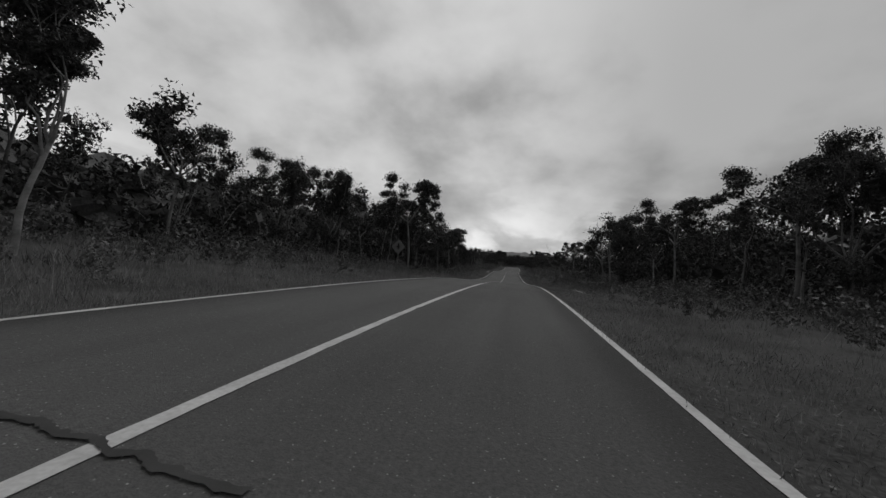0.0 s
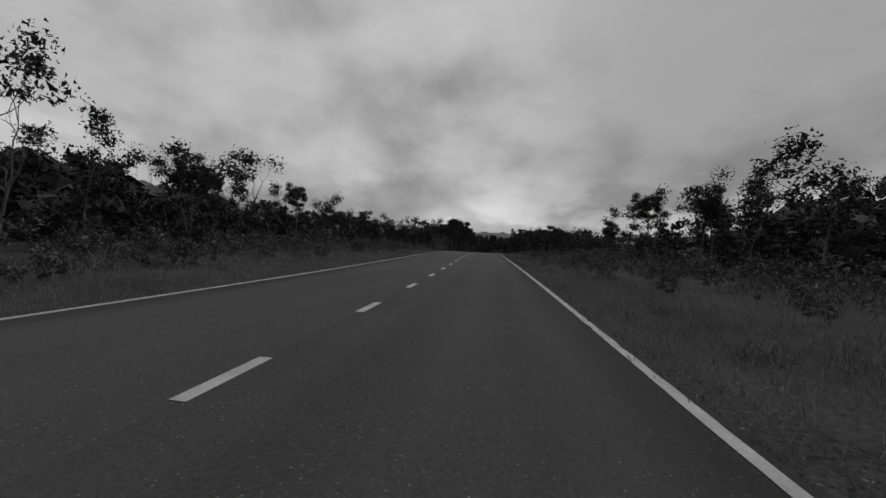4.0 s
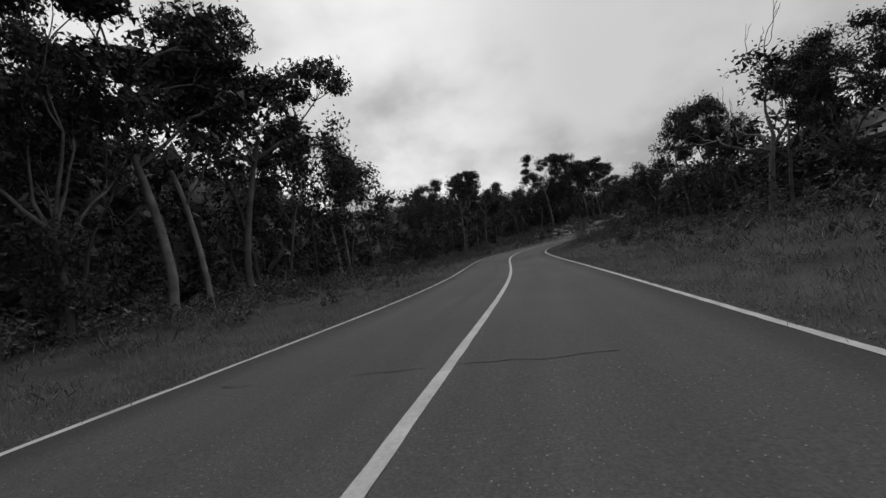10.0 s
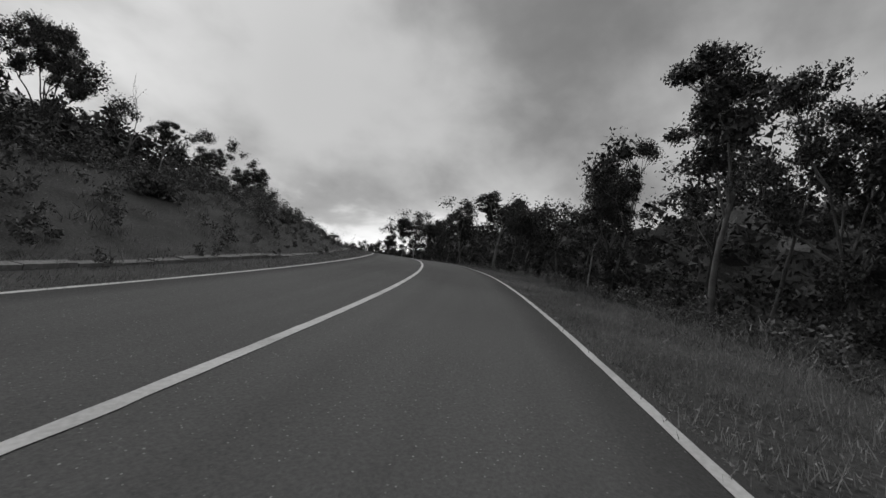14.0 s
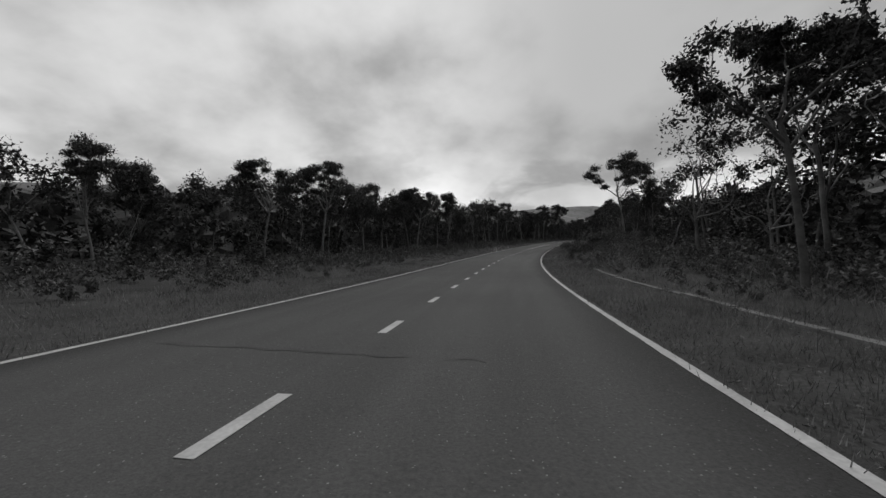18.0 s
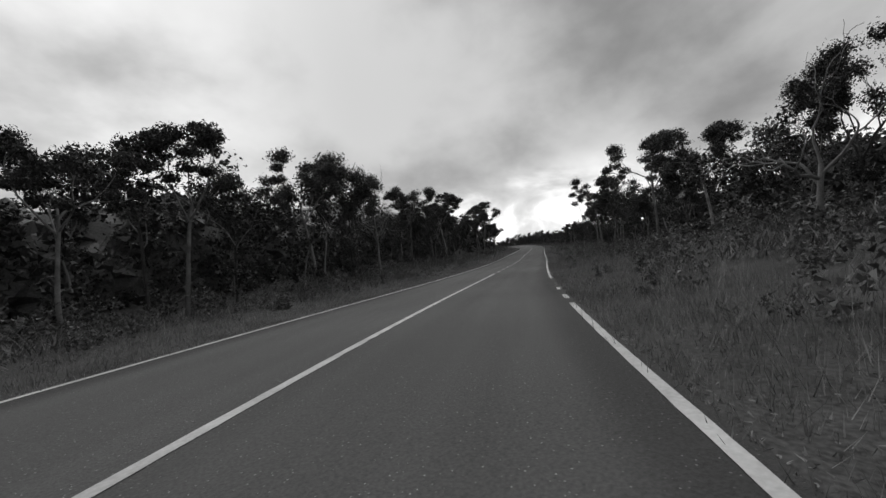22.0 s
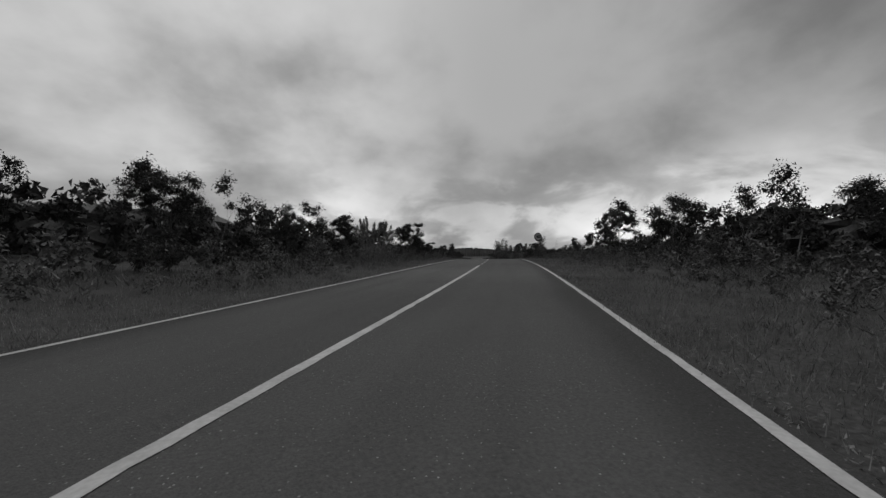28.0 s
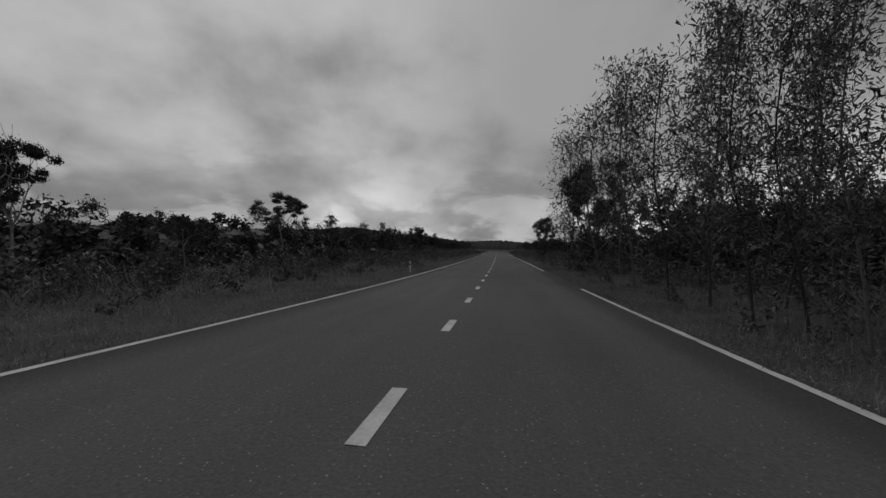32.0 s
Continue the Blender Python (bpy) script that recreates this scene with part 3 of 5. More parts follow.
LANDMARKS += [('umbrella', 543.2, 11.7, 9.1, 1), ('umbrella', 602.4, -13.7, 7.6, 1), ('dead', 607.1, 11.7, 7.9, 1), ('dead', 614.4, 11.7, 8.9, 1),
              ('broad', 615.6, -13.7, 8.2, 1), ('umbrella', 617.9, -13.7, 6.0, 1), ('broad', 621.1, -17, 6.0, 1), ('broad', 623.1, 11.7, 8.7, 1.1),
              ('broad', 627.9, -17, 5.2, 1), ('umbrella', 628.4, 11.7, 7.1, 1), ('umbrella', 632.6, 11.7, 8.1, 1), ('broad', 635.6, -17, 5.5, 1),
              ('broad', 643.9, -17, 5.7, 1), ('umbrella', 653.5, 8.5, 6.9, 1), ('tall', 654.5, -13.7, 5.5, 1), ('broad', 658.7, -17, 5.8, 1)]
LANDMARKS += [('dead', 659.0, 11, 5.3, 1), ('umbrella', 663.5, -13.7, 6.6, 1), ('dead', 665.0, 11, 7.5, 1), ('umbrella', 669.5, -13.7, 7.9, 1),
              ('broad', 682.7, -17, 8.7, 1), ('umbrella', 687.0, -13.7, 8.0, 1), ('umbrella', 689.9, 11.7, 10.9, 1), ('umbrella', 690.0, -13.7, 8.6, 1),
              ('broad', 693.5, -17, 9.1, 1), ('umbrella', 694.5, 11.7, 6.4, 1), ('dead', 698.7, 12, 9.3, 1.2), ('tall', 701.2, -13.49, 9.4, 1.2),
              ('broad', 711.0, 11.7, 5.7, 1), ('tall', 715.7, -13.08, 8.9, 1), ('umbrella', 722.0, -12.9, 6.3, 1), ('umbrella', 726.3, 11.7, 7.0, 1)]
LANDMARKS += [('umbrella', 726.8, -12.76, 9.7, 1.35), ('umbrella', 728.5, 11.7, 7.5, 1), ('umbrella', 731.3, 11.7, 8.1, 1), ('umbrella', 733.3, -12.57, 10.2, 1),
              ('broad', 739.0, 11.7, 8.8, 1), ('umbrella', 751.0, -12.05, 9.6, 1), ('umbrella', 754.9, -9.5, 7.9, 1), ('umbrella', 757.7, -9.5, 9.2, 1),
              ('broad', 763.7, 11.7, 7.7, 1), ('tall', 765.2, -11, 11.8, 1), ('umbrella', 766.9, 11.7, 8.3, 1), ('umbrella', 776.4, 10, 13.1, 1),
              ('umbrella', 778.2, -12.15, 12.8, 1), ('umbrella', 790.5, -12.51, 6.4, 1), ('dead', 791.8, 9, 5.5, 1.1), ('broad', 794.5, 11.7, 6.3, 1)]
LANDMARKS += [('umbrella', 794.8, -12.63, 8.4, 1), ('umbrella', 804.0, 11.7, 7.0, 1), ('umbrella', 804.2, -12.49, 9.5, 1), ('broad', 809.5, -12.34, 10.4, 1),
              ('dead', 814.0, -12.21, 11.3, 0.7), ('umbrella', 814.0, 11.7, 9.4, 1), ('umbrella', 822.8, -11.96, 10.1, 1), ('broad', 825.6, -11.88, 7.6, 1),
              ('umbrella', 826.3, 11.7, 5.3, 1), ('umbrella', 830.1, -11.75, 8.4, 1), ('umbrella', 831.3, 11.7, 7.3, 1), ('broad', 836.3, 11.83, 7.8, 1),
              ('umbrella', 838.3, -11.89, 11.7, 1), ('umbrella', 845.1, 12.08, 11.6, 1), ('broad', 859.6, -12.51, 7.8, 1), ('umbrella', 863.4, -12.62, 8.6, 1)]
LANDMARKS += [('broad', 864.1, 12.64, 4.1, 1), ('broad', 869.9, 12.7, 5.2, 1), ('umbrella', 871.9, -12.36, 11.1, 1), ('dead', 875.8, 12.7, 11.6, 0.7),
              ('umbrella', 877.9, -12.02, 13.5, 1), ('umbrella', 886.9, -11.51, 8.5, 1), ('umbrella', 895.2, -11.03, 7.3, 1.2), ('umbrella', 896.2, 12.7, 5.3, 1),
              ('umbrella', 897.4, -10.91, 6.3, 1), ('umbrella', 898.4, 12.7, 6.2, 1), ('umbrella', 900.4, -10.73, 7.9, 1), ('umbrella', 901.7, 12.7, 5.3, 1),
              ('broad', 909.9, -10.96, 8.8, 1), ('broad', 914.9, 12.7, 4.6, 1), ('umbrella', 915.4, -11.12, 6.9, 1), ('dead', 927.4, -11.48, 6.9, 1)]
LANDMARKS += [('broad', 929.9, -11.55, 7.7, 1), ('umbrella', 931.7, 12.7, 4.0, 1), ('umbrella', 935.2, 12.7, 4.4, 1), ('broad', 935.4, -11.69, 7.0, 1),
              ('umbrella', 938.7, 12.61, 5.6, 1), ('umbrella', 938.9, -11.56, 6.1, 1), ('broad', 1029.5, -9.2, 4.3, 1.2), ('broad', 1032.3, -9, 3.2, 1.3),
              ('broad', 1033.8, 12.2, 3.2, 1), ('broad', 1037.0, -9, 2.5, 1.3), ('young', 1036.7, 6.6, 2.8, 1), ('young', 1039.2, 7.4, 3.1, 1),
              ('young', 1040.6, 6.9, 2.9, 0.9), ('young', 1038.0, 7, 3.0, 1), ('broad', 1041.8, -9, 2.6, 1.3), ('tall', 1047.0, 12.96, 3.4, 1)]
LANDMARKS += [('dead', 1064.4, 13.45, 4.7, 0.8), ('umbrella', 1065.8, -11.29, 2.9, 1), ('tall', 1073.6, 13.68, 2.6, 1), ('tall', 1081.6, -11.7, 4.2, 1),
              ('tall', 1084.6, 13.36, 3.6, 1), ('umbrella', 1093.2, 13.1, 5.0, 1), ('umbrella', 1097.8, 12.97, 5.1, 1), ('broad', 1099.2, -11.7, 4.5, 1),
              ('tall', 1102.2, -11.7, 5.6, 1), ('broad', 1104.5, 12.77, 3.6, 1), ('tall', 1107.7, 12.64, 4.2, 1), ('umbrella', 1117.3, -11.7, 2.0, 1),
              ('umbrella', 1119.2, 11.62, 6.4, 1), ('umbrella', 1123.0, 11.29, 6.3, 1), ('dead', 1129.8, -8, 5.0, 0.6), ('young', 1130.2, 4.9, 4.6, 0.9)]
LANDMARKS += [('umbrella', 1130.8, 10.6, 6.4, 1), ('young', 1131.6, 5.3, 5.5, 0.9), ('young', 1132.0, 4.8, 5.6, 0.9), ('tall', 1132.8, -11.7, 3.9, 1),
              ('young', 1133.9, 7.5, 5.9, 0.9), ('young', 1134.5, 5.4, 7.2, 0.9), ('young', 1134.7, 7, 7.0, 0.9), ('young', 1135.3, 4.9, 6.5, 1),
              ('umbrella', 1138.1, -11.7, 2.4, 1), ('young', 1139.2, 5.4, 8.3, 1), ('young', 1140.6, 7.6, 8.9, 0.9), ('young', 1141.6, 4.9, 7.5, 1.1),
              ('young', 1147.1, 7.2, 10.0, 1), ('umbrella', 1148.3, -14, 4.9, 1), ('broad', 1149.5, 6, 6.9, 1), ('young', 1150.0, 5, 9.3, 1.1)]
LANDMARKS += [('broad', 1179.5, 7, 6.1, 1), ('broad', 747.5, -16, 7.0, 1.1), ('broad', 757.0, -15, 6.6, 1.2), ('broad', 765.5, -15, 6.4, 1.2),
              ('broad', 773.5, -15.5, 6.6, 1.2), ('broad', 783.0, -15, 6.4, 1.2), ('broad', 1034.6, -9.6, 2.9, 1.2)]
SIGN_AT = (1026.79, 5.08)
MILESTONES = [(94.88, -3.90), (694.00, -3.90)]
DIAMONDS = [(640.7, 5.7, 0), (30.88, -5.10, 0), (274.96, 4.80, 1), (817.46, -5.10, 0)]
POSTS = [(97.82, -3.80), (103.45, 3.60), (1144.31, -4.10), (702.78, -3.70)]
ROCK_AT = 441.3
WALL_FROM, WALL_TO = 472.1, 545.4
BIG_LEAF_AT = 339.5
REEDS_AT = [(415.4, 6.2), (1117.3, 8.0), (126.2, -9.5), (1013.6, -8.0), (215.9, -7.5), (1109.8, 10.0)]

SOLID = [(0.5, 31.09), (273.94, 563.25), (698.05, 804.66), (899.74, 1008.55)]
DASHES = [(32.91, 48.08, 5), (48.08, 83.78, 12), (83.78, 119.55, 12), (119.55, 209.20, 30), (209.20, 226.94, 6), (226.94, 262.61, 12), (262.61, 274.75, 4), (566.62, 612.15, 15), (612.15, 645.49, 11), (645.49, 681.09, 12), (681.09, 699.30, 6), (806.83, 818.98, 4), (818.98, 852.12, 11), (852.12, 887.98, 12), (887.98, 900.12, 4), (1011.05, 1011.05, 0), (1011.05, 1025.62, 5), (1025.62, 1058.56, 11), (1058.56, 1093.14, 11), (1093.14, 1127.62, 11), (1127.62, 1276.35, 49)]
CRACKS = [(12.03, -0.76, 11.87, 0.84, 0.06), (241.49, -3.204, 241.49, 3.204, 0.03), (279.83, -3.204, 279.83, 3.204, 0.08), (369.58, -2.48, 370.06, 1.92, 0.022), (647.12, -2.48, 646.92, 2.12, 0.02), (715.4, -2.92, 716.1, 3.24, 0.045), (1008.74, -2.32, 1008.78, 3.2, 0.04), (1045.87, -3.204, 1045.87, 3.204, 0.03), (1078.26, -3.204, 1078.26, 3.204, 0.03), (1110.34, -3.204, 1110.34, 3.204, 0.09)]


_sm = np.ones(241) / 241
FARX, FARY, FARZ = (np.convolve(np.pad(a, 120, mode="reflect", reflect_type="odd"), _sm, "valid") for a in (ROADX, ROADY, ROADZ))
FARH = np.convolve(np.pad(HEAD, 120, mode="edge"), _sm, "valid")
EDGE = LANE + 0.15


def bank(s, u):
    """Height of the ground over the road, beside it."""
    a = np.abs(u) - EDGE
    left = u < 0
    rise = np.where(left, np.interp(s, *LEFT_BANK), np.interp(s, *RIGHT_BANK))
    slope = np.where(left, np.interp(s, *LEFT_HILL), np.interp(s, *RIGHT_HILL))
    z = -0.05 * smoothstep(a / 0.4) + rise * smoothstep((a - 1.2) / 7.5) + slope * np.clip(a - 8.0, 0, 45)
    return z + 0.07 * wave(s * 0.6, u) * smoothstep((a - 0.6) / 3) + 0.4 * wave(s * 0.2, u * 0.2, 3) * smoothstep((a - 6) / 10)


def place(s, u):
    """World x, y, z of the ground at station s, u metres to the right of the centre line."""
    s, u = np.asarray(s, float), np.asarray(u, float)
    w = smoothstep((np.abs(u) - 14) / 40)
    h = at(s, HEAD) * (1 - w) + at(s, FARH) * w
    x = at(s, ROADX) * (1 - w) + at(s, FARX) * w + u * np.cos(h)
    y = at(s, ROADY) * (1 - w) + at(s, FARY) * w + u * np.sin(h)
    z = at(s, ROADZ) * (1 - w) + at(s, FARZ) * w + np.where(np.abs(u) <= EDGE, 0, bank(s, u))
    return np.stack([x, y, z], -1)


def strip(ss, us, lift=0.0):
    """Verts and quads of a sheet over stations ss and offsets us."""
    S, U = np.meshgrid(ss, us, indexing="ij")
    v = place(S, U).reshape(-1, 3)
    v[:, 2] += lift
    n, m = len(ss), len(us)
    i = (np.arange(n - 1)[:, None] * m + np.arange(m - 1)[None]).ravel()
    return v, np.stack([i, i + 1, i + m + 1, i + m], 1)


# ---- ground and road
stations = np.arange(0, LENGTH, 2.0)
half = np.array([0.05, 0.25, 0.5, 0.9, 1.5, 2.3, 3.2, 4.3, 5.6, 7.2, 9.2, 12, 16, 22, 30, 42, 60, 90, 140, 220, 400, 800, 1600]) + EDGE
left_u, right_u = -half[::-1], half
ends = np.concatenate([[-1500, -600, -200, -60], stations, LENGTH + np.array([60.0, 200, 600, 1500])])


def ground_sheet():
    cols = np.concatenate([left_u, [-EDGE + 0.02, EDGE - 0.02], right_u])
    S, U = np.meshgrid(ends, cols, indexing="ij")
    v = place(np.clip(S, 0, LENGTH), U)
    run = np.where(S < 0, S, np.where(S > LENGTH, S - LENGTH, 0))
    h = np.where(S < 0, FARH[0], FARH[-1])
    v[..., 0] -= np.sin(h) * run
    v[..., 1] += np.cos(h) * run
    v[..., 2] += np.where(np.abs(U) < EDGE, -0.03, 0)
    n, m = S.shape
    i = (np.arange(n - 1)[:, None] * m + np.arange(m - 1)[None]).ravel()
    return v.reshape(-1, 3), np.stack([i, i + 1, i + m + 1, i + m], 1)


gv, gf = ground_sheet()
ground = tagged(new("ground", mesh_of("ground", gv, gf, EARTH, True)), "dark grassy earth of the verges and hills beside the road", "ground", kind="structure")
rv, rf = strip(np.arange(0, LENGTH, 1.0), np.linspace(-EDGE, EDGE, 9), 0.0)
road = tagged(new("road", mesh_of("road", rv, rf, ASPHALT, True)), "worn grey asphalt two-lane country road", "road", kind="structure")
uv = road.data.uv_layers.new(name="lanes")
_S, _U = np.meshgrid(np.arange(0, LENGTH, 1.0), np.linspace(-EDGE, EDGE, 9), indexing="ij")
_su = np.stack([_U.ravel(), _S.ravel()], 1)
_li = np.empty(len(road.data.loops), dtype=np.int32)
road.data.loops.foreach_get("vertex_index", _li)
uv.data.foreach_set("uv", _su[_li].astype(np.float32).ravel())
# wooded hills on the horizon, all round
_c = np.array([(ROADX.min() + ROADX.max()) / 2, (ROADY.min() + ROADY.max()) / 2])
_a = np.arange(2400) * 2 * np.pi / 2400
_dice = np.random.default_rng(21)
_h = 56 + 45 * np.exp(-((_a - radians(84)) / 0.25) ** 2) + 22 * np.sin(3 * _a + 1) + 14 * np.sin(7 * _a + 2) + 7 * np.sin(17 * _a) + 4 * np.sin(41 * _a + 1) + _dice.normal(0, 1.6, 2400) + ROADZ.mean()
_rows = [(1500, -40 + 0 * _h), (1800, _h * 0.62 + _dice.normal(0, 2, 2400)), (2000, _h), (2400, _h * 0.5 - 20)]
hv = np.concatenate([np.stack([_c[0] + r * np.cos(_a), _c[1] + r * np.sin(_a), z], 1) for r, z in _rows])
_j = np.arange(2400)
_k2 = (_j + 1) % 2400
hf = np.concatenate([np.stack([_j + 2400 * q, _k2 + 2400 * q, _k2 + 2400 * q + 2400, _j + 2400 * q + 2400], 1) for q in range(3)])
FAR_WOOD = material("far_woods", 0.02, 0.045, scale=0.01, rough=0.95, fine_scale=0.08, fine_amount=0.5, spec=0.05)
tagged(new("backdrop", mesh_of("backdrop", hv, hf, FAR_WOOD)), "low wooded hills along the horizon", "hills", kind="structure")
PAINT_W = 0.10


def line_mesh(name, s0, s1, u, w, seed=0):
    """A painted line with slightly ragged, chipped edges."""
    ss = np.arange(s0, s1, 0.2)
    dice = np.random.default_rng(int(s0 * 7 + u * 31) + 900)
    chip = np.where(dice.random((len(ss), 2)) < 0.04, dice.uniform(0, 0.02, (len(ss), 2)), 0) + dice.normal(0, 0.003, (len(ss), 2))
    v = np.stack([place(ss, u - w / 2 + chip[:, 0]), place(ss, u + w / 2 - chip[:, 1])], 1).reshape(-1, 3)
    v[:, 2] += 0.006
    i = 2 * np.arange(len(ss) - 1)
    f = np.stack([i, i + 1, i + 3, i + 2], 1)
    return mesh_of(name, v, f, PAINT)


for side, name in ((-1, "left"), (1, "right")):
    runs, s0 = [], 0.0
    for a, b in (EDGE_GAPS_LEFT if side < 0 else EDGE_GAPS_RIGHT) + [(LENGTH - 2, LENGTH)]:
        part_mesh("edge_line", line_mesh("edge_line", s0, a, side * LANE, PAINT_W), road, "white painted edge line, worn in places")
        s0 = b
for a, b in SOLID:
    part_mesh("centre_line", line_mesh("centre_line", a, b, 0.0, PAINT_W + 0.02), road, "solid white centre line")
DASH_LEN = 0.863
dw = (PAINT_W + 0.02) / 2
dash_mesh = mesh_of("dash", [(-dw, -DASH_LEN / 2, 0), (dw, -DASH_LEN / 2, 0), (dw, DASH_LEN / 2, 0), (-dw, DASH_LEN / 2, 0),
                             (-dw, -DASH_LEN / 2, 0.003), (dw, -DASH_LEN / 2, 0.003), (dw, DASH_LEN / 2, 0.005), (-dw, DASH_LEN / 2, 0.003)],
                    np.array([(4, 5, 6, 7), (0, 1, 5, 4), (1, 2, 6, 5), (2, 3, 7, 6), (3, 0, 4, 7)]), PAINT)
for a, b, count in DASHES:
    for s in np.linspace(a, b, count, endpoint=False):
        p = place(s, 0.0)
        ob = part_mesh("dash", dash_mesh, road)
        ob.matrix_basis = Matrix.Translation((p[0], p[1], p[2] + 0.003)) @ pose(0, 0, 0, math.degrees(math.atan(at(s, _g))), 0, math.degrees(at(s, HEAD)))
rng = np.random.default_rng(5)
for s0, u0, s1, u1, width in CRACKS:
    long = math.hypot(s1 - s0, u1 - u0)
    ns, nu = (u1 - u0) / long, -(s1 - s0) / long
    off = np.interp(np.arange(60), np.linspace(0, 59, 22), rng.normal(0, 0.018 if long < 3 else 0.035, 22)) + rng.normal(0, 0.003, 60)
    us = np.linspace(u0, u1, 60) + off * nu
    ss = np.linspace(s0, s1, 60) + off * ns
    w = width * (0.55 + 0.7 * rng.random(60))
    a, b = place(ss - ns * w / 2, us - nu * w / 2), place(ss + ns * w / 2, us + nu * w / 2)
    v = np.concatenate([a, b])
    v[:, 2] += 0.013
    i = np.arange(59)
    if width < 0.04:
        i = i[np.repeat(rng.random(12) > 0.22, 5)[:59]]
    part_mesh("crack_seal", mesh_of("crack_seal", v, np.stack([i, i + 1, i + 61, i + 60], 1), TAR), road, "dark tar sealed crack across the road")


# ---- plants
def tube(path, radii, sides=6):
    """Verts and quads of a tapered limb along a path."""
    path, radii = np.asarray(path, float), np.asarray(radii, float)
    tan = np.gradient(path, axis=0)
    tan /= np.linalg.norm(tan, axis=1)[:, None] + 1e-9
    ref = np.where(np.abs(tan[:, 2:3]) > 0.9, [[1.0, 0, 0]], [[0, 0, 1.0]])
    a = np.cross(tan, ref)
    a /= np.linalg.norm(a, axis=1)[:, None] + 1e-9
    b = np.cross(tan, a)
    ang = np.arange(sides) * 2 * np.pi / sides
    v = path[:, None] + radii[:, None, None] * (np.cos(ang)[None, :, None] * a[:, None] + np.sin(ang)[None, :, None] * b[:, None])
    n = len(path)
    i = np.arange(n - 1)[:, None] * sides
    j = np.arange(sides)[None]
    f = np.stack([i + j, i + (j + 1) % sides, i + sides + (j + 1) % sides, i + sides + j], -1).reshape(-1, 4)
    return v.reshape(-1, 3), f


def joined(pieces):
    vs, fs, n = [], [], 0
    for v, f in pieces:
        vs.append(v)
        fs.append(f + n)
        n += len(v)
    return np.concatenate(vs), np.concatenate(fs)


def leaves(rng, centres, normals_up, size, long=1.7, droop=0.0):
    """One small leaf spray (a pointed triangle) at each centre."""
    n = len(centres)
    d = rng.normal(0, 1, (n, 3))
    d[:, 2] = d[:, 2] * 0.6 + normals_up
    d /= np.linalg.norm(d, axis=1)[:, None]
    e = np.cross(d, rng.normal(0, 1, (n, 3)))
    e[:, 2] -= droop
    e /= np.linalg.norm(e, axis=1)[:, None] + 1e-9
    g = np.cross(d, e)
    g /= np.linalg.norm(g, axis=1)[:, None] + 1e-9
    sz = size * (0.6 + 0.8 * rng.random(n))[:, None]
    v = np.stack([centres - e * sz * long * 0.4 + g * sz * 0.5, centres - e * sz * long * 0.4 - g * sz * 0.5, centres + e * sz * long * 0.6], 1).reshape(-1, 3)
    return v, np.arange(3 * n).reshape(-1, 3)


def limb(rng, p0, direction, length, up=0.4, wob=0.12, n=6):
    """A crooked path that starts at p0."""
    d = np.array(direction, float)
    d /= np.linalg.norm(d)
    pts = [np.array(p0, float)]
    for i in range(n):
        d = d + rng.normal(0, wob, 3) + np.array([0, 0, up / n])
        d /= np.linalg.norm(d)
        pts.append(pts[-1] + d * length / n)
    return np.array(pts)


_g5 = (1 + 5 ** 0.5) / 2
ICO_V = np.array([(-1, _g5, 0), (1, _g5, 0), (-1, -_g5, 0), (1, -_g5, 0), (0, -1, _g5), (0, 1, _g5), (0, -1, -_g5), (0, 1, -_g5), (_g5, 0, -1), (_g5, 0, 1), (-_g5, 0, -1), (-_g5, 0, 1)]) / math.hypot(1, _g5)
ICO_F = np.array([(i, j, k) for i in range(12) for j in range(12) for k in range(12) if i < j and i < k
                  and max(np.linalg.norm(ICO_V[i] - ICO_V[j]), np.linalg.norm(ICO_V[j] - ICO_V[k]), np.linalg.norm(ICO_V[k] - ICO_V[i])) < 1.1
                  and np.linalg.det(np.stack([ICO_V[i], ICO_V[j], ICO_V[k]])) > 0])


def clumps_of(rng, centres, radii, flat, leaf, per, fill=0.35, long=1.6, broad=1.75):
    """Rounded clumps of foliage: small leaves outside, broader sprays that close the inside."""
    centres, radii = np.asarray(centres, float), np.asarray(radii, float)
    n = len(centres)
    pieces = []
    for many, size, inner, outer in ((int(per * fill), leaf * broad, 0.0, 0.62), (per, leaf, 0.35, 0.98)):
        d = rng.normal(0, 1, (n * many, 3))
        d /= np.linalg.norm(d, axis=1)[:, None]
        d *= (inner + (outer - inner) * rng.random(n * many) ** 0.6)[:, None]
        d[:, 2] *= np.where(d[:, 2] < 0, 0.75, 1.0) * flat
        lump = 1 + 0.25 * np.sin(5 * d[:, 0] + 3 * d[:, 1]) * np.sin(4 * d[:, 1] - 2 * d[:, 2])
        p = np.repeat(centres, many, axis=0) + d * np.repeat(radii, many)[:, None] * lump[:, None]
        pieces.append(leaves(rng, p, 0.5, size, long))
    return joined(pieces)


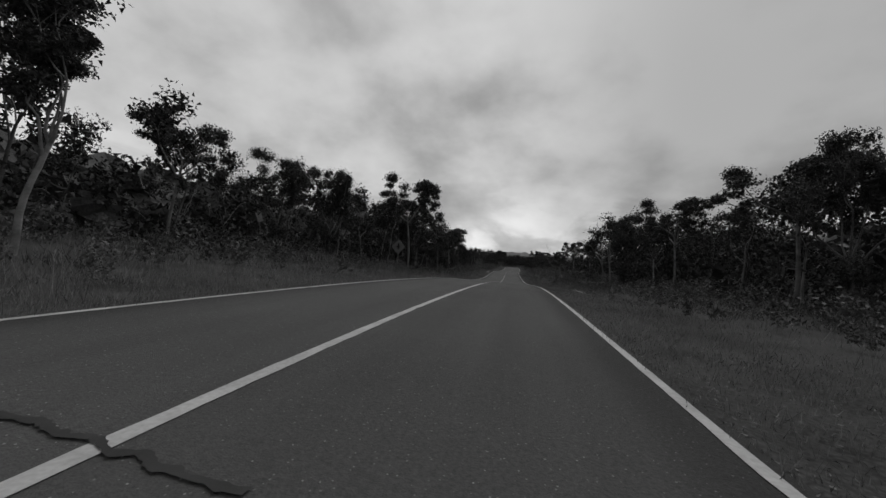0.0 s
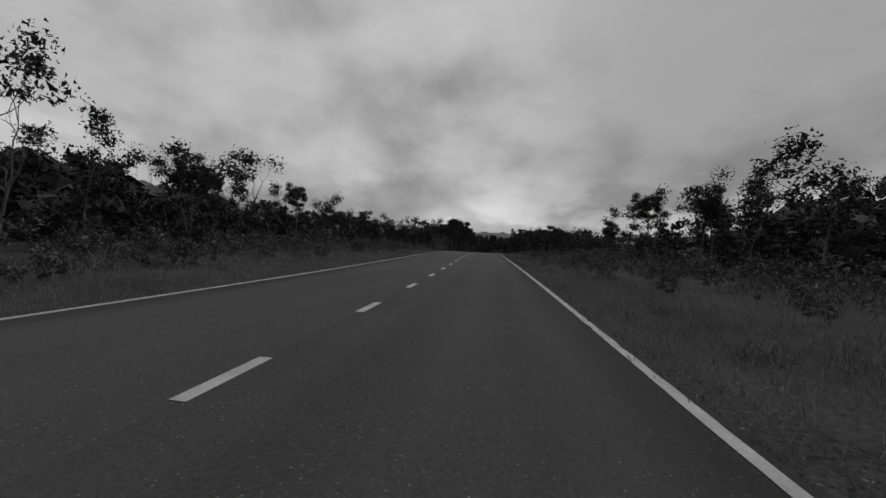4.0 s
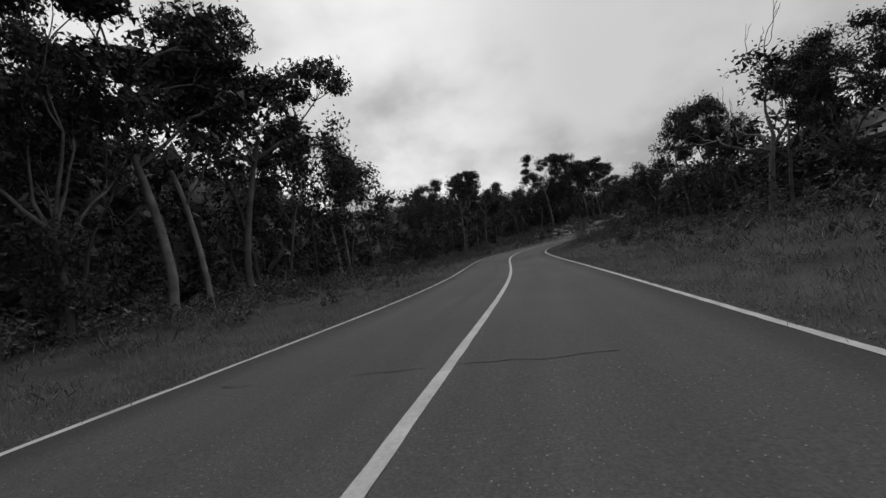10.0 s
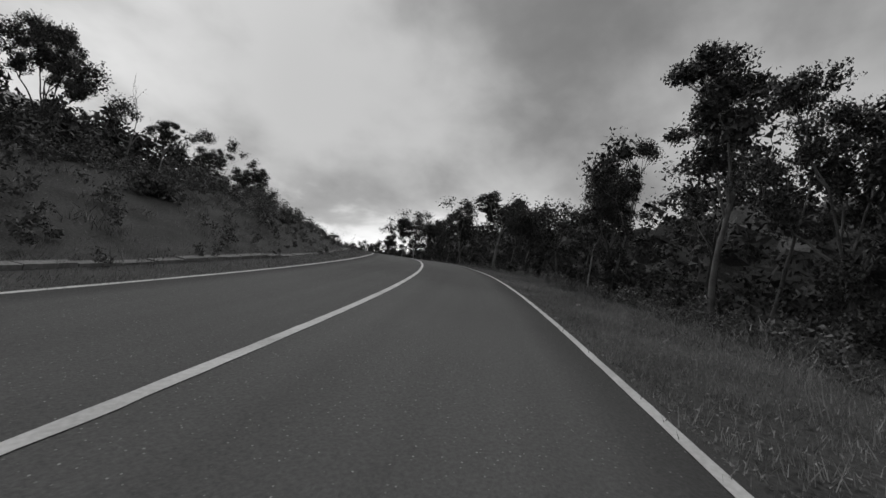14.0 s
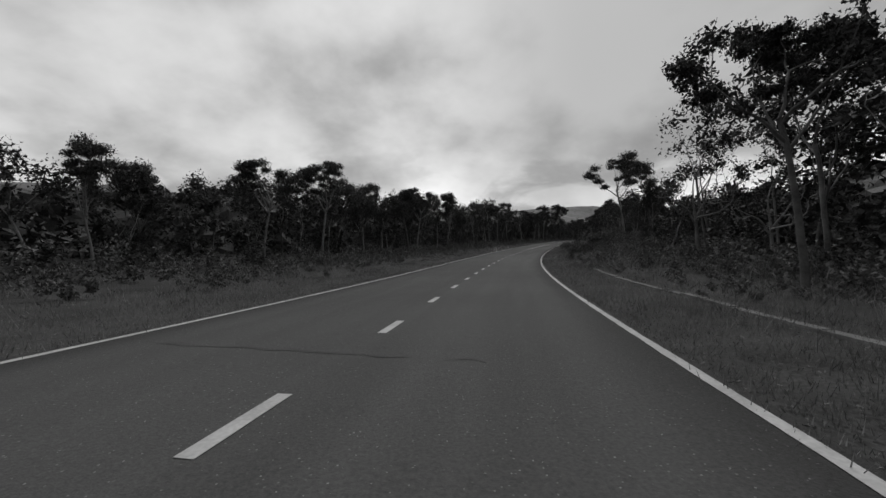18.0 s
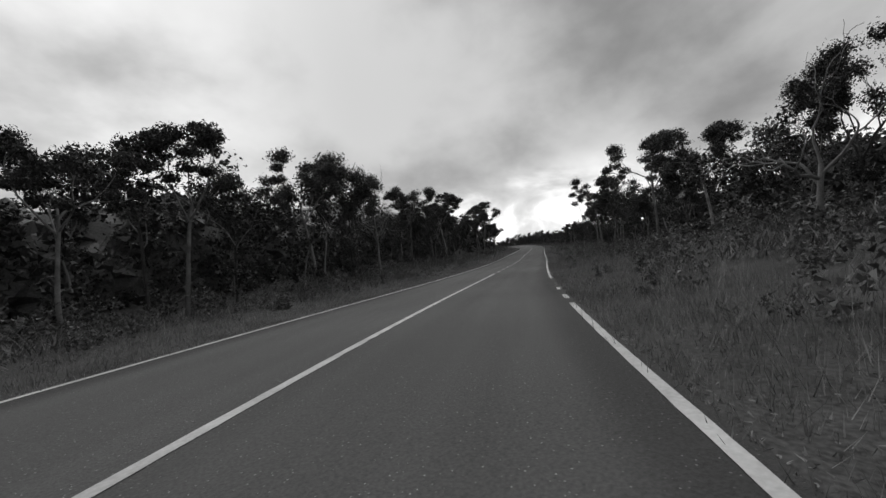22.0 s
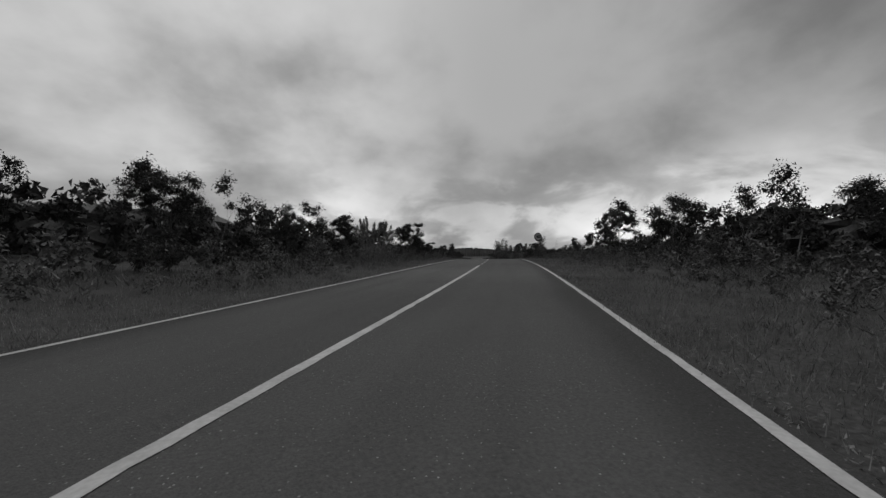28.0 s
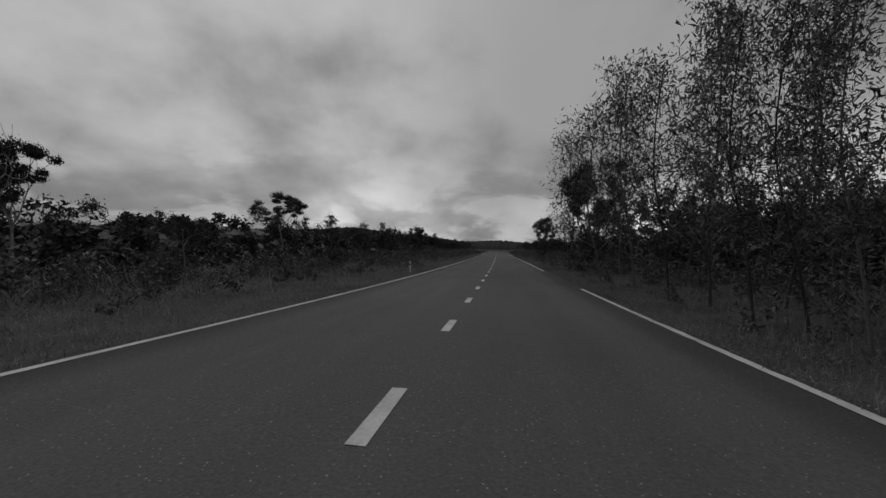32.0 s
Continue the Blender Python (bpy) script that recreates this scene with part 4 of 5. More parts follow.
def fork_tree(seed, height=10.0, bare=0.5, wide=0.42, first=4, forks=(2, 3), depth=3, clump=0.085, flat=0.6, leaf=0.10, per=230, radius=0.11, lean=0.05, low=0,
              bent=0.16, thin=False, full=0.8, span=0.0):
    """Arrays of a tree: a bare trunk that forks again and again, with a domed clump of leaves at each tip."""
    rng = np.random.default_rng(seed)
    trunk = limb(rng, (0, 0, -0.3), (rng.normal(0, lean), rng.normal(0, lean), 1), height * bare + 0.3, 0.15, 0.05, 8)
    wood = [tube(trunk, np.linspace(radius * 1.15, radius * 0.78, len(trunk)), 5 if thin else 8)]
    tips = []
    left = height * (1 - bare)

    def fork(p, d, length, r, level):
        path = limb(rng, p, d, length, 0.35 if level else 0.2, bent, 4)
        if not thin or level < 2:
            wood.append(tube(path, np.linspace(r, r * 0.62, len(path)), 3 if thin else (6 if level == 0 else 4)))
        if level == depth - 1:
            tips.append((path[-1], 1.0))
            return
        if level and rng.random() < full:
            tips.append((path[2] + rng.normal(0, 0.02 * height, 3), 0.85))
            tips.append((path[-1] + rng.normal(0, 0.035 * height, 3), 0.9))
        tan = path[-1] - path[-2]
        tan /= np.linalg.norm(tan)
        for _ in range(rng.integers(forks[0], forks[1] + 1)):
            side = rng.normal(0, 1, 3)
            side -= tan * (side @ tan)
            side /= np.linalg.norm(side) + 1e-9
            fork(path[-1], tan + side * rng.uniform(0.45, 0.95), length * rng.uniform(0.62, 0.82), r * 0.58, level + 1)

    for i in range(first):
        at_z = rng.uniform(0.72, 1.0) if i else 1.0
        k = at_z * (len(trunk) - 1)
        j = int(min(k, len(trunk) - 2))
        p = trunk[j] + (trunk[j + 1] - trunk[j]) * (k - j)
        a = i * 2 * np.pi / first + rng.uniform(-0.5, 0.5)
        out = wide * rng.uniform(0.7, 1.35) if i else 0.12
        fork(p, (math.cos(a) * out * 2, math.sin(a) * out * 2, 1.0), left * rng.uniform(0.40, 0.52), radius * 0.6, 0)
    for _ in range(low):
        k = rng.integers(2, len(trunk))
        tips.append((trunk[k] + rng.normal(0, 0.085 * height, 3) * [1, 1, 0.6], 0.85))
    cs = np.array([c for c, _ in tips])
    # the crown stands over the foot, as wide as asked
    mid = cs.mean(0)
    out = np.percentile(np.hypot(*(cs - mid)[:, :2].T), 90) + clump * height * 0.6
    fit = span * height / out if span else 1.0
    wood_v, wood_f = joined(wood)

    def upright(p):
        f = np.clip(p[:, 2:3] / mid[2], 0, 1.3)
        q = p[:, :2] - mid[:2] * f
        return np.concatenate([q * (1 + (fit - 1) * np.clip(f, 0, 1)), p[:, 2:3]], 1)

    wood, cs = [(upright(wood_v), wood_f)], upright(cs)
    rs = np.array([w for _, w in tips]) * clump * height * rng.uniform(0.75, 1.3, len(tips))
    return wood[0], clumps_of(rng, cs, rs, flat, leaf, per) if leaf else None


def slender(seed, height=10.0, bare=0.14, reach=0.17, limbs=20, clump=0.75, count=2600, leaf=0.05, radius=0.05):
    """Arrays of a slender young tree: a thin trunk, short limbs and narrow hanging leaves."""
    rng = np.random.default_rng(seed)
    trunk = limb(rng, (0, 0, -0.3), (rng.normal(0, 0.05), rng.normal(0, 0.05), 1), height * 0.86 + 0.3, 0.3, 0.07, 9)
    wood = [tube(trunk, np.linspace(radius, radius * 0.3, len(trunk)))]
    tips = [trunk[-1]]
    for i in range(limbs):
        f = bare + (0.97 - bare) * (i + rng.random() * 0.7) / limbs
        k = f * (len(trunk) - 1)
        j = int(min(k, len(trunk) - 2))
        p = trunk[j] + (trunk[j + 1] - trunk[j]) * (k - j)
        a = i * 2.4 + rng.random() * 1.2
        length = height * reach * (0.65 + 0.55 * rng.random()) * (1.1 - 0.45 * (f - bare) / (1 - bare))
        path = limb(rng, p, (math.cos(a), math.sin(a), 0.35 + 0.5 * rng.random()), length, 0.55, 0.16)
        wood.append(tube(path, np.linspace(radius * 0.42, radius * 0.1, len(path)), 4))
        tips.append(path[-1])
        for _ in range(2):
            twig = limb(rng, path[rng.integers(2, len(path))], rng.normal(0, 1, 3) * [1, 1, 0.5] + [0, 0, 0.5], length * 0.4, 0.3, 0.2, 4)
            wood.append(tube(twig[::2], np.linspace(radius * 0.16, radius * 0.05, len(twig[::2])), 3))
            tips.append(twig[-1])
    tips = np.array(tips)
    r = rng.normal(0, 1, (count, 3))
    r *= (clump * rng.random(count) ** 0.7 / np.linalg.norm(r, axis=1))[:, None]
    p = tips[rng.integers(0, len(tips), count)] + r
    p[:, 2] = np.maximum(p[:, 2], 0.3)
    return joined(wood), leaves(rng, p, 0.5, leaf, 4.2, 0.35)


def bush_arrays(seed, w=1.2, h=1.3, per=120, leaf=0.06, stems=6, upright=0.0):
    """A mound of several leafy domes on short stems."""
    rng = np.random.default_rng(seed)
    wood, cs, rs = [], [], []
    for i in range(stems):
        a = i * 2.4 + rng.uniform(-0.4, 0.4)
        out = 0.0 if i == 0 else w * rng.uniform(0.2, 0.42)
        tall = h * (0.95 if i == 0 else rng.uniform(0.35, 0.85)) * (1 + 0.3 * upright)
        p = limb(rng, (0.1 * math.cos(a), 0.1 * math.sin(a), -0.1), (math.cos(a) * out, math.sin(a) * out, tall), math.hypot(out, tall) * 0.85, 0.1, 0.12, 4)
        wood.append(tube(p, np.linspace(0.025, 0.008, len(p)), 4))
        cs.append(p[-1])
        rs.append(h * rng.uniform(0.24, 0.36))
        cs.append(p[2] + rng.normal(0, 0.08, 3))
        rs.append(h * rng.uniform(0.22, 0.32))
    cs = np.array(cs)
    v, f = clumps_of(rng, cs, rs, 0.95, leaf, per, fill=0.4, long=1.7, broad=1.25)
    v[:, 2] = np.maximum(v[:, 2], 0.02)
    return joined(wood), (v, f)


def plant(name, wood, crown, bark, leaf_mat, label, category, group, trunk_name="trunk", crown_name="crown"):
    ob = tagged(new(name), label, category, group)
    part_mesh(trunk_name, mesh_of(trunk_name, wood[0], wood[1], bark, True), ob)
    if crown is not None:
        part_mesh(crown_name, mesh_of(crown_name, crown[0], crown[1], leaf_mat), ob)
    return ob


TREE_KINDS = []          # thing, its height, arrays
specs = [
    dict(seed=11, span=0.27, bare=0.50, wide=0.34, first=4, flat=0.8, per=210, leaf=0.085, low=3),
    dict(seed=12, span=0.27, bare=0.38, wide=0.34, first=5, flat=0.9, per=200, leaf=0.085, low=9),
    dict(seed=13, span=0.32, bare=0.54, wide=0.42, first=4, flat=0.75, per=210, leaf=0.085, lean=0.09, low=2),
    dict(seed=14, span=0.26, bare=0.28, wide=0.30, first=5, flat=0.95, per=200, leaf=0.085, low=12, clump=0.095),
    dict(seed=15, span=0.20, bare=0.46, wide=0.24, first=4, flat=0.85, per=200, leaf=0.085, clump=0.08, low=4),
    dict(seed=16, span=0.30, bare=0.34, wide=0.38, first=5, flat=0.85, per=200, leaf=0.085, low=10),
]
TREE_LABELS = ["slender pale-trunked tree with a flat open crown at the wood's edge", "bushy dark tree with a rounded crown at the wood's edge",
               "leaning pale-trunked tree with an umbrella crown", "dense dark tree leafy almost to the ground",
               "tall narrow tree with small leaf clumps", "broad dark tree with a full clumped crown"]
for sp, lab in zip(specs, TREE_LABELS):
    wood, crown = fork_tree(**sp)
    ob = plant("tree", wood, crown, PALE_BARK if sp["seed"] % 2 else BARK, LEAF, lab, "tree", "trees along the road")
    TREE_KINDS.append((ob, np.percentile(crown[0][:, 2], 99.5)))

BACK = []                # lighter trees for the woods behind
for seed in range(8):
    near = seed < 5
    wood, crown = fork_tree(40 + seed, bare=(0.30, 0.45, 0.52, 0.38, 0.56, 0.25, 0.3, 0.35)[seed], wide=0.34, first=3, forks=(1, 2), depth=3 if near else 2, clump=0.11 if near else 0.15, full=0.5,
                            flat=0.9, leaf=0.13 if near else 0.24, per=74 if near else 34, radius=0.085, low=(8, 4, 2, 6, 1, 4, 4, 4)[seed], thin=True, span=0.28)
    BACK.append((wood, crown, np.percentile(crown[0][:, 2], 98)))


def set_on(ob, s, u, height_scale, turn, wide=1.0, sink=0.05):
    p = place(s, u)
    return Matrix.Translation((p[0], p[1], p[2] - sink)) @ Matrix.Rotation(turn, 4, "Z") @ Matrix.Diagonal((height_scale * wide, height_scale * wide, height_scale, 1))


rng = np.random.default_rng(7)
used = set()


def put(ob, m):
    """The model itself goes to its first place, copies to the others."""
    if ob.name not in used:
        used.add(ob.name)
        ob.matrix_basis = m
        return ob
    return copy_thing(ob, m @ Matrix.Diagonal((1 / ob.scale[0], 1 / ob.scale[1], 1 / ob.scale[2], 1)))


WAY = np.stack([ROADX[::8], ROADY[::8]], 1)


def clear_of_road(p):
    """Distance of points from the road, wherever it runs."""
    p = np.atleast_2d(p)
    return np.array([np.sqrt(((WAY - q[:2]) ** 2).sum(1).min()) for q in p])


STATIONS = np.arange(len(LEFT_TOPS)) * STEP


def canopy(s, side):
    """Height of the tree tops over the road, and distance of the wood's edge from the centre line."""
    if side < 0:
        return np.interp(s, STATIONS, LEFT_TOPS), np.interp(s, *LEFT_WOOD)
    return np.interp(s, STATIONS, RIGHT_TOPS), np.interp(s, *RIGHT_WOOD)


# the front row of the woods, on both sides
for side in (-1, 1):
    s = 6.0
    while s < LENGTH - 60:
        top, edge_u = canopy(s, side)
        u = side * (edge_u + rng.uniform(-0.6, 1.6))
        z0 = bank(np.array(s), np.array(u))
        step = rng.uniform(6.5, 10.5) * (1.0 if side < 0 else 1.08)
        if any(abs(s - ls) < 4.5 and lu * side > 0 for _, ls, lu, _, _ in LANDMARKS):
            s += step
            continue
        low = top - z0 < 5
        kind = TREE_KINDS[rng.integers(len(TREE_KINDS)) if not low else (1, 3, 5)[rng.integers(3)]]
        hgt = max(1.2, (top - z0) * rng.uniform(0.80, 0.98))
        k = hgt / kind[1]
        wide = rng.uniform(0.8, 1.1) * (1.3 if low else 1.0)
        put(kind[0], set_on(None, s, u, k, rng.uniform(0, 6.28), wide))
        s += step

# the woods behind: many trees in one mass a side, with a sheet added to block light
for side, name in ((-1, "woodland_left"), (1, "woodland_right")):
    wv, wf, cv, cf = [], [], [], []
    nw = nc = 0
    for row, (lo, hi, gap, fac) in enumerate(((-0.4, 2.6, 3.9, 1.0), (3.0, 8, 4.6, 1.0), (9, 19, 7.5, 1.05), (24, 45, 9.0, 1.1), (50, 110, 9.0, 1.0))):
        s = 4.0
        while s < LENGTH - 5:
            top, edge_u = canopy(s, side)
            u = side * (edge_u + rng.uniform(lo, hi))
            p = place(s, u)
            z0 = bank(np.array(s), np.array(u))
            if row > 1 and clear_of_road(p)[0] < edge_u + 2:
                s += gap
                continue
            wood, crown, hh = BACK[(0, 3)[rng.integers(2)] if row < 2 and top - z0 < 6 else rng.integers(5) if row < 2 else 5 + rng.integers(3)]
            hgt = max(3.2 if z0 > 1.2 else 1.2, (top - min(z0, 0.6 * top)) * rng.uniform(0.82, 1.05) * fac)
            k = hgt / hh
            a = rng.uniform(0, 6.28)
            rot = np.array([[math.cos(a), -math.sin(a), 0], [math.sin(a), math.cos(a), 0], [0, 0, 1]])
            kw = k * rng.uniform(0.9, 1.25)
            sc = np.array([kw, kw, k])
            if row < 2:
                wv.append((wood[0] * sc) @ rot.T + p)
                wf.append(wood[1] + nw)
                nw += len(wood[0])
            cv.append((crown[0] * sc) @ rot.T + p)
            cf.append(crown[1] + nc)
            nc += len(crown[0])
            s += gap * rng.uniform(0.7, 1.3)
    # a lumpy closed sheet in leaf colour, added to block light and sky
    ss = np.arange(2.0, LENGTH - 2, 0.9)
    rows = np.linspace(0, 1, 11)
    S, V = np.meshgrid(ss, rows, indexing="ij")
    top, edge_u = canopy(S, side)
    bump = 0.9 * wave(S * 2.2, V * 9, 1) + 0.7 * wave(S * 5.1, V * 21, 4)
    U = side * (edge_u + 8.6 + 2.2 * V**2 + bump)
    core = place(S, U) + rng.normal(0, 0.22, (*S.shape, 3))
    core[..., 2] += V * np.maximum((top - bank(S, U)) * (0.84 + 0.10 * wave(S * 1.7, 3 + 0 * S, 2)), 0.5) - 0.2
    n, m = S.shape
    i = (np.arange(n - 1)[:, None] * m + np.arange(m - 1)[None]).ravel()
    # bushy growth of all heights in front of it
    s2 = np.repeat(np.arange(3.0, LENGTH - 4, 1.1), 5)
    m2 = len(s2)
    s2 = s2 + rng.uniform(-0.8, 0.8, m2)
    v2 = np.tile(np.linspace(0.06, 0.9, 5), m2 // 5) + rng.uniform(-0.1, 0.1, m2)
    top, edge_u = canopy(s2, side)
    u2 = side * (edge_u + 6.6 + rng.uniform(-3.4, 2.2, m2) + 1.5 * v2**2)
    p2 = place(s2, u2)
    p2[:, 2] += v2 * np.maximum((top - bank(s2, u2)) * 0.8, 0.5)
    tv, tf = clumps_of(rng, p2, np.clip(0.15 * top, 0.6, 1.6) * rng.uniform(0.7, 1.25, m2), 0.9, 0.17, 46)
    cv.append(tv)
    cf.append(tf + nc)
    core_mesh = mesh_of("thicket", core.reshape(-1, 3), np.stack([i, i + 1, i + m + 1, i + m], 1), LEAF)
    ob = tagged(new(name), "dark dense woodland behind the verge", "woodland", kind="stuff")
    part_mesh("trunks", mesh_of("trunks", np.concatenate(wv), np.concatenate(wf), STEM_BARK, True), ob)
    part_mesh("crowns", mesh_of("crowns", np.concatenate(cv), np.concatenate(cf), LEAF), ob)
    part_mesh("thicket", core_mesh, ob)
    # the roof of the woods further off, seen over the nearer trees
    ss = np.arange(0.0, LENGTH - 2, 3.5)
    us = np.array([24, 28, 33, 39, 46, 55, 66, 80, 98, 122, 155, 200.0])
    S, U = np.meshgrid(ss, us, indexing="ij")
    top, edge_u = canopy(S, side)
    roof = place(S, side * U)
    roof[..., 2] += np.where(U > 25, np.clip(top * 0.62, 1.2, 7), -1.0) + rng.normal(0, 0.55, S.shape) + 0.8 * wave(S * 1.3, U, 9)
    far_off = clear_of_road(roof.reshape(-1, 3)) > 21
    n, m = S.shape
    i = (np.arange(n - 1)[:, None] * m + np.arange(m - 1)[None]).ravel()
    quads = np.stack([i, i + 1, i + m + 1, i + m], 1)
    quads = quads[far_off[quads].all(1)]
    part_mesh("far_canopy", mesh_of("far_canopy", roof.reshape(-1, 3), quads, LEAF, True), ob)

# shrubs on the verges
BUSHES = []
for i, (w, h, c, lf, label) in enumerate(((1.2, 1.1, 130, 0.05, "low dark leafy shrub on the verge"), (0.8, 1.6, 110, 0.045, "upright wiry shrub on the verge"),
                                          (1.7, 0.9, 130, 0.05, "broad low shrub on the verge"), (1.2, 1.3, 70, 0.10, "large-leaved shrub on the verge"))):
    wood, crown = bush_arrays(70 + i, w, h, c, lf, upright=0.4 * (i == 1))
    BUSHES.append(plant("shrub", wood, crown, BARK, SHRUB, label, "shrub", "shrubs along the road", "stems", "foliage"))
bv, bf, nb = [], [], 0
bush_raw = [bush_arrays(90 + i, 1.4, 0.75 + 0.2 * i, 30, 0.068, 2)[1] for i in range(4)]
for side in (-1, 1):
    s = 6.0
    count = 0
    while s < LENGTH - 10:
        top, edge_u = canopy(s, side)
        first = EDGE + 0.55 * (np.interp(s, *LEFT_CLEAR) if side < 0 else np.interp(s, *RIGHT_CLEAR)) + 0.3
        f = rng.random() ** 0.85
        u = side * (first + f * max(0.6, edge_u + 1.5 - first))
        k = rng.uniform(0.3, 0.7) + 0.75 * f
        if count % 60 == 0:
            put(BUSHES[rng.integers(4)], set_on(None, s, u, k, rng.uniform(0, 6.28), rng.uniform(0.9, 1.3)))
        else:
            p = place(s, u)
            a = rng.uniform(0, 6.28)
            rot = np.array([[math.cos(a), -math.sin(a), 0], [math.sin(a), math.cos(a), 0], [0, 0, 1]])
            cr = bush_raw[rng.integers(4)]
            bv.append((cr[0] * k) @ rot.T + p)
            bf.append(cr[1] + nb)
            nb += len(cr[0])
        count += 1
        s += rng.uniform(0.25, 0.72) * min(1.2, max(0.26, 4.4 / max(edge_u + 1.5 - first, 1)))
tagged(new("undergrowth", mesh_of("undergrowth", np.concatenate(bv), np.concatenate(bf), SHRUB)), "dense low shrubs and bracken below the woods", "undergrowth", kind="stuff")

# grass on the verges: short turf, tufts and tall tussocks of thin blades
gv = []
for side in (-1, 1):
    for density, near, far, tall, blades, gather in ((210.0, -0.03, 3.4, 0.075, 4, 0.09), (20.0, 0.5, 5.5, 0.17, 7, 0.07), (13.0, 1.2, 7.0, 0.36, 11, 0.14)):
        m = int(LENGTH * density * (1.35 if side > 0 and tall < 0.1 else 1.0))
        s = rng.uniform(2, LENGTH - 100, m)
        u = side * (EDGE + near + (far - near) * rng.random(m) ** 1.2)
        lush = np.interp(s, *RIGHT_TALL) if side > 0 else np.interp(s, *LEFT_TALL)
        keep = rng.random(m) < (0.6 + 0.45 * wave(s, u, 5)) * (np.clip(lush - 0.6, 0.22, 1.0) if tall > 0.3 else 1.0)
        s, u = s[keep], u[keep]
        base = place(s, u)
        m = len(s)
        h = tall * (0.5 + rng.random(m)) * (np.interp(s, *RIGHT_TALL) if side > 0 else np.interp(s, *LEFT_TALL))
        for k in range(blades):
            hk = (h * rng.uniform(0.6, 1.15, m))[:, None]
            a = rng.uniform(0, 6.28, m)
            ax = np.stack([np.cos(a), np.sin(a), 0 * a], 1) * np.minimum(0.0035 + 0.006 * hk, 0.0048)
            off = rng.normal(0, gather, (m, 3)) * [1, 1, 0]
            tip = base + off + np.concatenate([rng.normal(0, 0.30, (m, 2)) * hk, hk], 1)
            gv.append(np.stack([base + off - ax, base + off + ax, tip], 1).reshape(-1, 3))
gv = np.concatenate(gv)
tagged(new("verge_grass", mesh_of("verge_grass", gv, np.arange(len(gv)).reshape(-1, 3), GRASS)), "short turf and tall dark tussocks along the verges", "grass", kind="stuff")
# bracken and tall herbs between the turf and the shrubs, in soft mounds
def herb_mound(seed, count=66):
    """Fine fronds that spread from one root and stand to uneven heights."""
    rng = np.random.default_rng(seed)
    a, r = rng.uniform(0, 6.28, count), 0.5 * rng.random(count) ** 0.6
    h = (1.0 - 1.1 * r) * rng.uniform(0.35, 1.0, count)
    foot = np.stack([r * np.cos(a), r * np.sin(a), h * rng.uniform(0, 0.7, count)], 1)
    tip = foot + np.stack([rng.normal(0, 0.13, count), rng.normal(0, 0.13, count), 0.10 + 0.22 * rng.random(count)], 1)
    w = rng.normal(0, 1, (count, 3)) * [1, 1, 0.4]
    w *= (rng.uniform(0.007, 0.016, count) / np.linalg.norm(w, axis=1))[:, None]
    return np.stack([foot - w, foot + w, tip], 1).reshape(-1, 3), np.arange(3 * count).reshape(-1, 3)


HERB = material("bracken", 0.09, 0.20, scale=0.35, rough=0.75, fine_scale=3.0, island=0.5, spec=0.15)
herb_raw = [herb_mound(130 + i) for i in range(5)]
hv, hf, nh = [], [], 0
for side in (-1, 1):
    m = int(LENGTH * 9.0)
    s = rng.uniform(3, LENGTH - 60, m)
    clear = np.interp(s, *LEFT_CLEAR) if side < 0 else np.interp(s, *RIGHT_CLEAR)
    lush = np.interp(s, *LEFT_TALL) if side < 0 else np.interp(s, *RIGHT_TALL)
    edge_u = canopy(s, side)[1]
    begin = EDGE + 0.28 * clear + 0.35
    f = rng.random(m)
    u = side * (begin + f * np.maximum(edge_u + 1.0 - begin, 1.0))
    patch = 0.55 + 0.6 * wave(s * 0.7, u * 0.9, 7)
    keep = rng.random(m) < patch + 0.25
    s, u, f, lush, patch = s[keep], u[keep], f[keep], lush[keep], patch[keep]
    base = place(s, u)
    size = (0.35 + 0.5 * smoothstep(f * 2.2)) * np.clip(lush, 0.7, 1.15) * rng.uniform(0.7, 1.3, len(s)) * (0.7 + 0.5 * patch)
    for p, k, a in zip(base, size, rng.uniform(0, 6.28, len(s))):
        c, d = math.cos(a), math.sin(a)
        v, ff = herb_raw[int(a * 100) % 5]
        hv.append((v * [k * 1.15, k * 1.15, k]) @ np.array([[c, d, 0], [-d, c, 0], [0, 0, 1]]) + p)
        hf.append(ff + nh)
        nh += len(v)
tagged(new("bracken", mesh_of("bracken", np.concatenate(hv), np.concatenate(hf), HERB)), "soft mounds of bracken and tall herbs on the verges", "bracken", kind="stuff")
# creeping weeds and dry leaves that cover the verge
cover = []
for side in (-1, 1):
    m = int(LENGTH * (260 if side > 0 else 90))
    s = rng.uniform(2, LENGTH - 130, m)
    u = side * (EDGE - 0.02 + 3.4 * rng.random(m) ** 1.7)
    p = place(s, u)
    p[:, 2] += 0.004 + 0.09 * rng.random(m) ** 2 * smoothstep((np.abs(u) - EDGE) / 0.5)
    cover.append(leaves(rng, p, 0.3, 0.012, 3.2)[0])
cover = np.concatenate(cover)
tagged(new("ground_cover", mesh_of("ground_cover", cover, np.arange(len(cover)).reshape(-1, 3), GRASS)), "creeping weeds and dry leaves covering the verge", "ground cover", kind="stuff")

